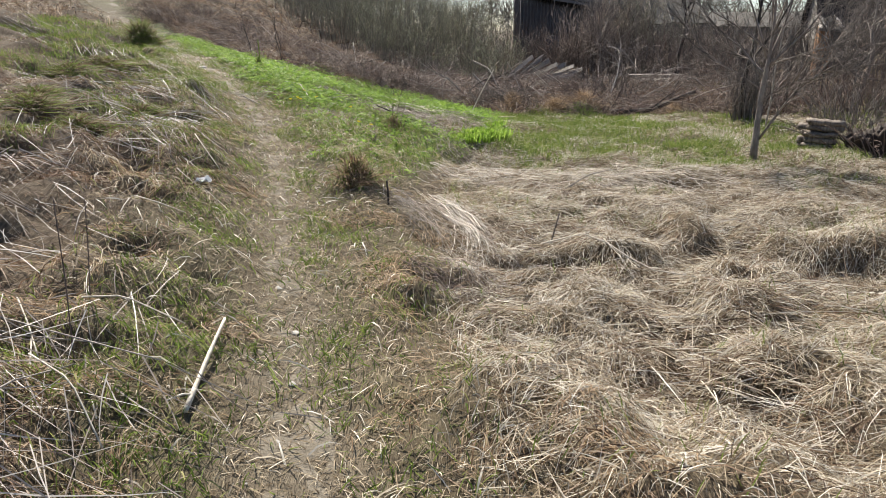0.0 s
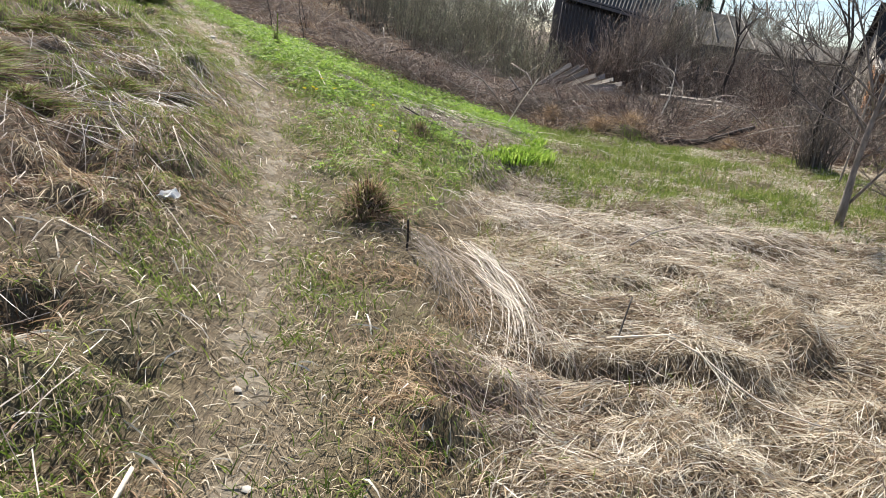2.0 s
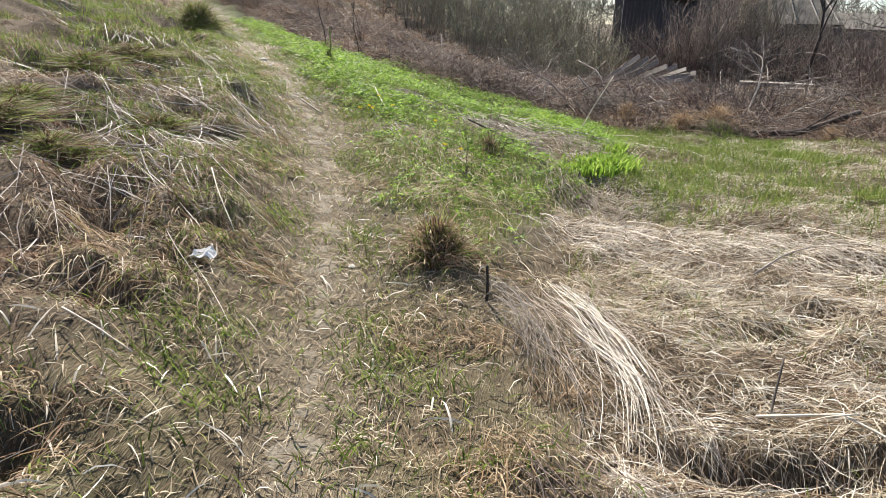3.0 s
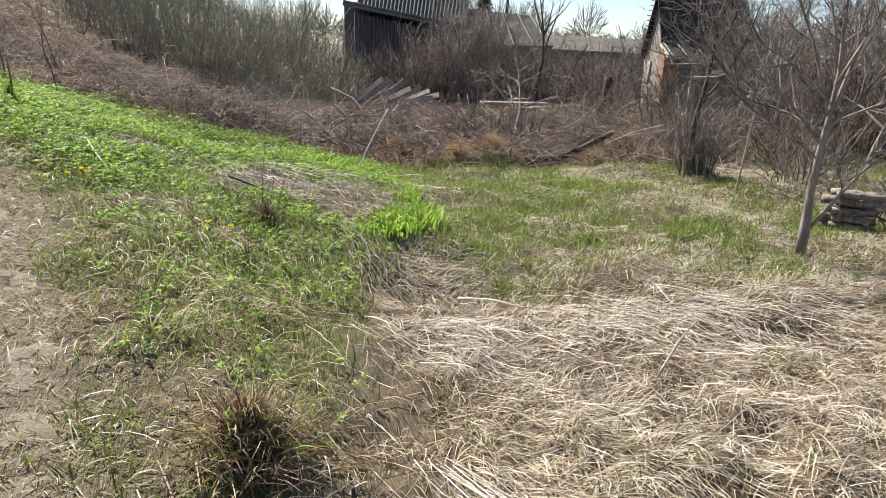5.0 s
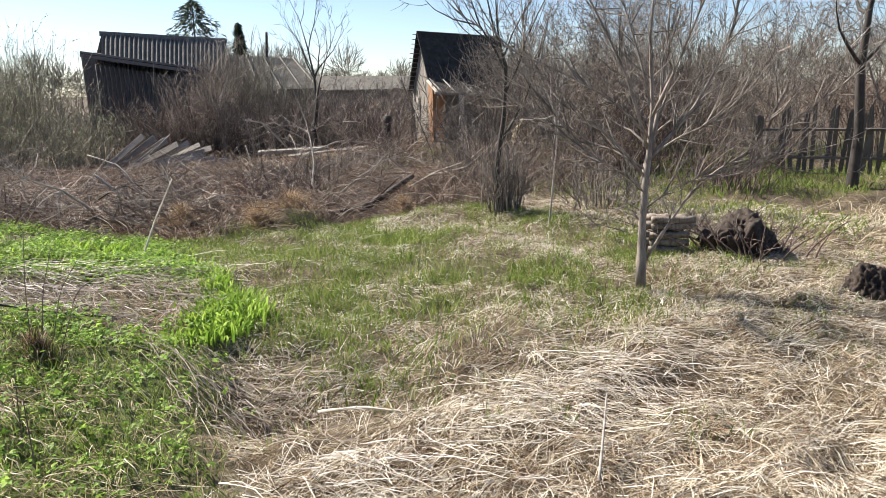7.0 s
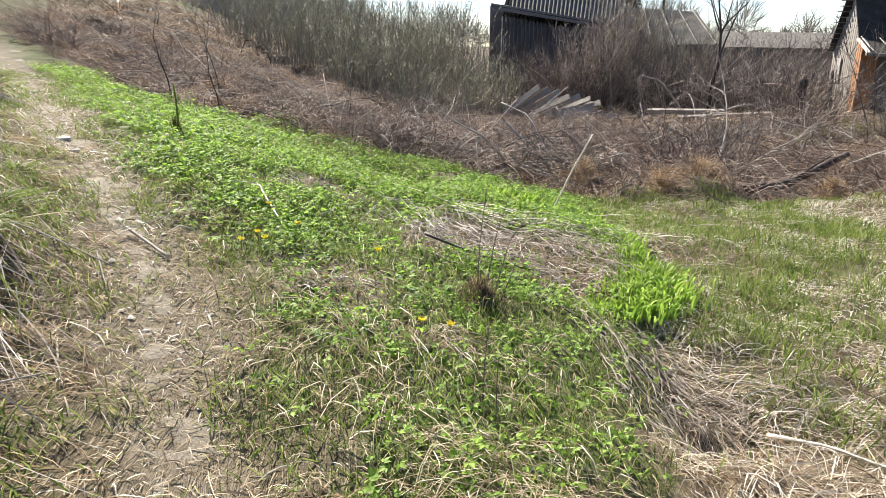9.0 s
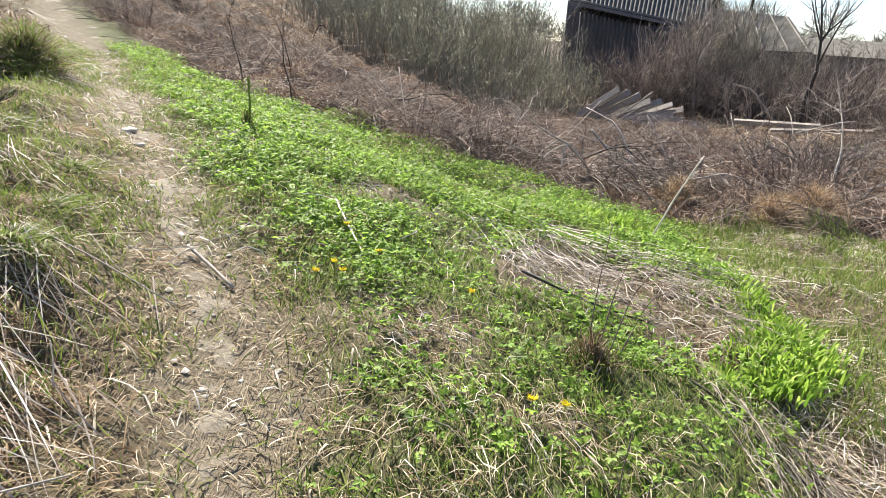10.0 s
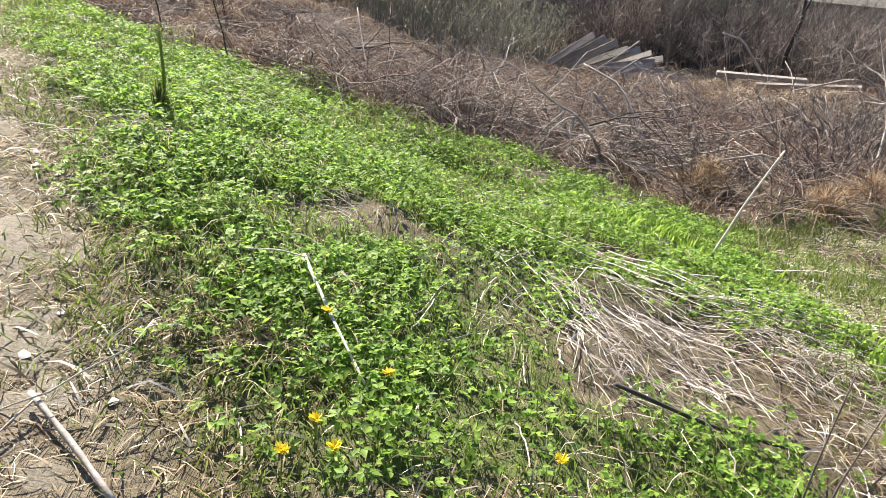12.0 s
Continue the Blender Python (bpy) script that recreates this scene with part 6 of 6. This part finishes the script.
PALEST = bark_material("bleached weed stalks", (0.46, 0.41, 0.35), (0.80, 0.75, 0.68), 25)
build_sheaf((0.0, 6.0), ((-0.12, 6.2), (0.0, 6.35)), ((0.22, 4.72), (0.31, 4.64)), 42, 0.07, 301, PALEST, "sheaf of long bleached weed stalks bent to the ground", 0.05, 0.13, 1.6, 0.25)
build_sheaf((-0.3, 6.0), ((-0.42, 6.0), (-0.05, 6.3)), ((-0.2, 5.0), (0.28, 4.65)), 70, 0.06, 307, GREYCANE, "loose grey weed stalks beside the pale sheaf", 0.10, 0.07, 1.4, 0.9)
build_sheaf((-0.48, 5.95), ((-0.52, 5.98), (-0.44, 5.9)), ((-0.25, 4.95), (-0.1, 5.1)), 34, 0.18, 302, TWIG, "dark broken bundle of fallen weed stalks", 0.04)
build_sheaf((-0.25, 4.45), ((-0.3, 4.55), (-0.18, 4.42)), ((0.24, 3.85), (0.42, 3.95)), 34, 0.02, 303, BRAMBLE, "brown bundle of stalks over a hollow", 0.06, 0.0, 1.7, 0.6)
build_sheaf((0.0, 4.5), ((-0.22, 4.5), (0.15, 4.75)), ((0.3, 3.9), (0.5, 4.05)), 26, 0.02, 308, GREYCANE, "thin grey stalks drawn together over the hollow", 0.10, 0.0, 1.3, 0.8)
build_sheaf((-0.9, 11.6), ((-1.4, 12.0), (-0.4, 12.2)), ((-0.3, 10.5), (0.8, 11.0)), 150, 0.04, 304, PALEST, "grey-white mat of stalks combed down the slope", 0.25, 0.0, 1.9, 1.2, (0.15, 0.5))
build_sheaf((-0.7, 11.0), ((-1.2, 11.3), (-0.3, 11.4)), ((-0.2, 10.2), (0.6, 10.5)), 150, 0.07, 309, GREYCANE, "grey brittle stalks lying across the green herbs", 0.25, 0.03, 1.6, 1.0, (0.2, 0.6))
build_sheaf((0.1, 9.5), ((-0.1, 9.7), (0.3, 9.6)), ((0.35, 8.4), (0.8, 8.5)), 150, 0.06, 305, GREYCANE, "grey stalks hanging into the ditch", 0.2, 0.03, 1.6, 0.8, (0.2, 0.6))
build_sheaf((1.9, 7.9), ((1.0, 8.1), (2.7, 8.2)), ((1.9, 7.1), (3.5, 7.1)), 360, 0.03, 306, PALEST, "white mat of combed reed stalks on the meadow", 0.22, 0.0, 1.3, 0.4, (0.12, 0.4))
build_sheaf((0.2, 7.4), ((-0.3, 7.9), (0.5, 7.9)), ((0.4, 6.8), (1.2, 6.9)), 150, 0.05, 310, PALEST, "bleached stalks lying on the green edge", 0.22, 0.02, 1.2, 0.6, (0.2, 0.5))
build_sheaf((0.8, 15.9), ((-0.2, 16.4), (0.9, 16.5)), ((0.8, 15.3), (1.7, 15.5)), 240, 0.06, 311, PALEST, "grey-white thatch of stalks before the brush", 0.3, 0.05, 1.8, 1.0, (0.2, 0.6))
stick("weed_stub", [(-0.49, 5.9, -0.02), (-0.49, 5.9, 0.12), (-0.5, 5.89, 0.22)], 0.011, 0.008, DARKBARK, "short dark broken stub at the sheaf", "stub")


def lily_clump(x, y, n, tall, seed):
    r = np.random.default_rng(seed)
    ob = thing("daylily_clump", (x, y, ground_at(x, y) - 0.01), "clump of bright yellow-green strap leaves in spring growth", "plant", "daylily clumps")
    b = r.normal(0, 0.085, (n, 2))
    a = np.arctan2(b[:, 1], b[:, 0]) + r.normal(0, 0.8, n)
    hh = tall * r.uniform(0.4, 0.85, n)
    fl = hh * r.uniform(0.15, 0.7, n)
    d = np.stack([np.cos(a), np.sin(a)], 1)
    p0 = np.concatenate([b, np.zeros((n, 1))], 1)
    p1 = np.concatenate([b + d * (fl * 0.3)[:, None], (hh * 0.62)[:, None]], 1)
    p2 = np.concatenate([b + d * fl[:, None], (hh * r.uniform(0.7, 1.0, n))[:, None]], 1)
    v, q, t = blade_arrays(p0, p1, p2, r.uniform(0.012, 0.021, n))
    mesh_object("foliage", v, q, t, LILY, ob)["kind"] = "stuff"
    return ob


for k, (lx, ly, n, tall) in enumerate(((0.95, 10.2, 130, 0.27), (0.75, 9.95, 120, 0.27), (0.55, 9.85, 100, 0.24), (0.98, 10.5, 120, 0.27), (0.8, 10.35, 120, 0.26), (0.6, 10.15, 90, 0.22), (0.98, 10.8, 110, 0.25), (0.95, 11.1, 90, 0.24),
                                          (0.92, 11.5, 70, 0.22), (0.88, 11.9, 60, 0.2), (0.8, 12.3, 70, 0.22), (0.62, 12.6, 80, 0.22), (0.4, 12.8, 100, 0.24), (0.15, 12.95, 100, 0.24), (-0.1, 13.05, 90, 0.22), (-0.35, 13.1, 70, 0.2), (0.3, 13.15, 80, 0.22), (-0.55, 12.9, 60, 0.18), (0.3, 9.85, 60, 0.2))):
    lily_clump(lx - (0.16 if ly < 11.3 else 0.0), ly, int(n * 1.5), tall * 0.76, 400 + k)


def dandelion(x, y, seed):
    g = ground_at(x, y)
    ob = thing("dandelion", (x, y, g), "small yellow dandelion flower in the grass", "flower", "dandelions")
    tapered("stem", [(0, 0, 0), (0.004, 0, 0.05), (0.006, 0, 0.10)], 0.003, 0.0025, GRASS, ob, 5)
    r = np.random.default_rng(seed)
    n = 26
    a = r.uniform(0, 6.28, n)
    d = np.stack([np.cos(a), np.sin(a), r.uniform(0.15, 0.9, n)], 1)
    c = np.tile(np.array([0.006, 0, 0.10]), (n, 1))
    v, q, t = blade_arrays(c, c + d * 0.014, c + d * 0.024, np.full(n, 0.010))
    mesh_object("flower_head", v, q, t, YELLOW, ob)
    return ob


for k, (fx, fy) in enumerate(((-2.08, 9.88), (-2.16, 9.76), (-2.02, 9.77), (-1.33, 9.88), (-1.87, 10.17), (-2.1, 10.46), (-1.1, 8.9), (-0.95, 8.95))):
    dandelion(fx, fy, 500 + k)


def pebble(x, y, size, seed, mat=STONE, label="small flat pale stone in the path", category="stone"):
    bm = bmesh.new()
    bmesh.ops.create_icosphere(bm, subdivisions=2, radius=size)
    for v in bm.verts:
        v.co *= 1 + 0.5 * noise.noise(v.co / size * 1.1 + Vector((seed * 3.1, 0, 0)))
        v.co.z *= 0.45
    ob = part("stone", bm, mat)
    ob.location = (x, y, ground_at(x, y) + size * 0.15)
    ob.rotation_euler = (0, 0, seed * 1.7)
    return tagged(ob, label, category, "stones in the path")


for k, (sx, sy, s) in enumerate(((-4.13, 12.03, 0.07), (-3.91, 11.7, 0.045), (-6.2, 15.41, 0.06), (-5.64, 14.7, 0.05), (-3.44, 10.8, 0.03))):
    pebble(sx, sy, s, 600 + k)
r_pb = random.Random(9)
for k in range(60):
    sy = r_pb.uniform(8.5, 18)
    sx = float(path_x(np.array([sy]))[0]) + r_pb.gauss(0, 0.16)
    pebble(sx, sy, r_pb.uniform(0.006, 0.017), 620 + k)
bm = bmesh.new()
bmesh.ops.create_grid(bm, x_segments=7, y_segments=5, size=0.055)
for v in bm.verts:
    v.co.z = 0.05 * noise.noise(v.co * 22) + 0.03
litter = part("plastic_scrap", bm, PAPER)
litter.location = (-1.99, 5.52, ground_at(-1.99, 5.52) + 0.02)
litter.modifiers.new("thickness", "SOLIDIFY").thickness = 0.003
tagged(litter, "crumpled dirty white scrap lying in dead grass", "litter")


def build_sack():
    bm = bmesh.new()
    bmesh.ops.create_uvsphere(bm, u_segments=16, v_segments=10, radius=0.5)
    for v in bm.verts:
        v.co = Vector((v.co.x * 0.75, v.co.y * 0.6, v.co.z * 1.3 + 0.5)) * (1 + 0.16 * noise.noise(v.co * 3))
    ob = part("hanging_sack", bm, SACK)
    ob.location = (12.42, 19.95, ground_at(12.42, 19.95))
    for p in ob.data.polygons:
        p.use_smooth = True
    return tagged(ob, "pale tan sack standing among bare shrubs", "sack")


build_sack()


def build_drum():
    ob = thing("steel_drum", (5.45, 35.2, ground_at(5.45, 35.2)), "faded blue-grey drum in front of the dark barn", "drum")
    p = [(0, 0, 0), (0, 0, 0.9), (0, 0, 1.8)]
    tapered("body", p, 0.29, 0.29, BLUEDRUM, ob, 16)
    for z in (0.02, 0.6, 1.2, 1.78):
        tapered("hoop", [(0, 0, z), (0, 0, z + 0.02), (0, 0, z + 0.04)], 0.325, 0.325, BLUEDRUM, ob, 16)
    return ob


build_drum()


# ---- the distance ----
def conifer(x, y, tall, wide, seed, label, power=1.0):
    r = np.random.default_rng(seed)
    ob = thing("conifer", (x, y, ground_at(x, y)), label, "tree")
    tapered("trunk", [(0, 0, 0), (0, 0, tall * 0.5), (0, 0, tall)], 0.16, 0.02, DARKBARK, ob, 7)
    n = 3500
    f = r.random(n) ** 0.8
    a = r.uniform(0, 6.28, n)
    reach = wide / 2 * (1 - f) ** power * r.uniform(0.3, 1.0, n) * (0.7 + 0.3 * np.sin(a * 3 + f * 40)) + 0.05
    c = np.stack([np.cos(a) * reach, np.sin(a) * reach, tall * (0.12 + 0.88 * f) - reach * 0.25], 1)
    d = np.stack([np.cos(a), np.sin(a), -0.35 + r.normal(0, 0.3, n)], 1) * r.uniform(0.15, 0.4, n)[:, None]
    v, q, t = blade_arrays(c - d * 0.4, c + np.array([0, 0, 0.03]), c + d, r.uniform(0.05, 0.12, n))
    mesh_object("crown", v, q, t, NEEDLES, ob)
    return ob


conifer(15.3, 62.5, 9.3, 12.0, 701, "tall dark pine behind the barn roof", 0.6)
conifer(18.6, 61.8, 7.6, 4.6, 702, "small dark pointed spruce behind the sheds")


def far_tree(x, y, tall, seed, label):
    r = np.random.default_rng(seed)
    ob = thing("far_tree", (x, y, ground_at(x, y)), label, "tree", "far bare trees")
    tapered("trunk", [(0, 0, 0), (0.1, 0, tall * 0.4), (0, 0, tall * 0.8)], 0.15, 0.03, BARK, ob, 6)
    n = 320
    u = r.normal(0, 1, (n, 3))
    u /= np.linalg.norm(u, axis=1, keepdims=True)
    c = u * (r.random(n) ** 0.4)[:, None] * np.array([tall * 0.36, tall * 0.36, tall * 0.42]) + np.array([0, 0, tall * 0.6])
    c[:, :2] *= (0.75 + 0.5 * vnoise(c[:, 0] + 50, c[:, 2], tall * 0.18, seed))[:, None]
    d = (u + r.normal(0, 0.4, (n, 3)) + np.array([0, 0, 0.5])) * tall * 0.09
    v, q, t = blade_arrays(c - d, c, c + d, np.full(n, 0.09))
    mesh_object("crown", v, q, t, FARLEAF, ob)
    return ob


r_hd = np.random.default_rng(14)
for i in range(30):
    f = i / 29
    tx, ty = -16 + 62 * f, 47 - 4 * f + r_hd.normal(0, 2.5)
    shrub("far_shrub", tx, ty, r_hd.uniform(3.0, 4.2) if 12 < tx < 34 else r_hd.uniform(1.8, 3.6), 4.2, 45, 1000 + i, "bare grey shrub on the far side of the plots", mat=TWIG if i % 2 else OLIVE_TWIG, side_twigs=3, group="far shrubs")
r_ft = random.Random(4)
for i, (tx, ty, tall) in enumerate(((9.6, 32.0, 2.2), (10.8, 32.6, 2.4), (12.0, 31.6, 2.3), (13.0, 31.4, 2.3), (14.2, 33.0, 2.6), (18.5, 34.0, 3.0), (16.5, 36.0, 3.0), (20.5, 35.0, 3.2))):
    shrub("hedge_shrub", tx, ty, tall, 3.6, 70, 1220 + i, "dense dark bare shrub behind the garden fence", mat=BRAMBLE if i % 2 else TWIG, side_twigs=8, group="garden hedge", thick=1.5, tangle=0.09)
for i in range(80):
    ang = radians(-38 + 112 * i / 79)
    dist = r_ft.uniform(75, 130)
    far_tree(-0.8 + math.sin(ang) * dist, 5 + math.cos(ang) * dist, r_ft.uniform(4.5, 8.5) * dist / 100, 720 + i, "bare tree in the hazy distance")


def build_far_roof():
    o = Vector((27, 58, -0.6))
    ob = thing("far_barn", o, "long low grey barn roof in the distance", "barn")
    slab("roof", [Vector((20.5, 60.4, 1.75)) - o, Vector((33, 53.6, 1.6)) - o, Vector((34, 57, 2.75)) - o, Vector((22, 63, 2.95)) - o], 0.1, ROOFGREY, ob)
    w = part("wall", box_bm(14.5, 0.2, 2.6), OLDWOOD, ob)
    w.matrix_basis = Matrix.Translation(Vector((27, 57.6, 0.4)) - o) @ pose(0, 0, 0, 0, 0, -29)
    return ob


def build_pale_house():
    o = Vector((-10.2, 54.8, ground_at(-10.2, 54.8)))
    ob = thing("pale_house", o, "grey-white village house half hidden behind shrubs", "house")
    w = part("wall", box_bm(6.5, 5.0, 3.4, bevel=0.03), WHITEWASH, ob)
    w.location = (0, 0, 1.6)
    slab("roof", [(-3.6, -2.9, 3.2), (3.6, -2.9, 3.2), (3.6, 0, 5.0), (-3.6, 0, 5.0)], 0.12, ROOFGREY, ob)
    slab("roof", [(3.6, 2.9, 3.2), (-3.6, 2.9, 3.2), (-3.6, 0, 5.0), (3.6, 0, 5.0)], 0.12, ROOFGREY, ob)
    for dx in (-1.8, 1.6):
        f = part("window", box_bm(1.0, 0.08, 1.2, bevel=0.02), PALEWOOD, ob)
        f.location = (dx, -2.52, 1.9)
        p = part("pane", box_bm(0.8, 0.03, 1.0), BLUEDRUM, f)
        p.location = (0, -0.045, 0)
    return ob


build_far_roof()
build_pale_house()
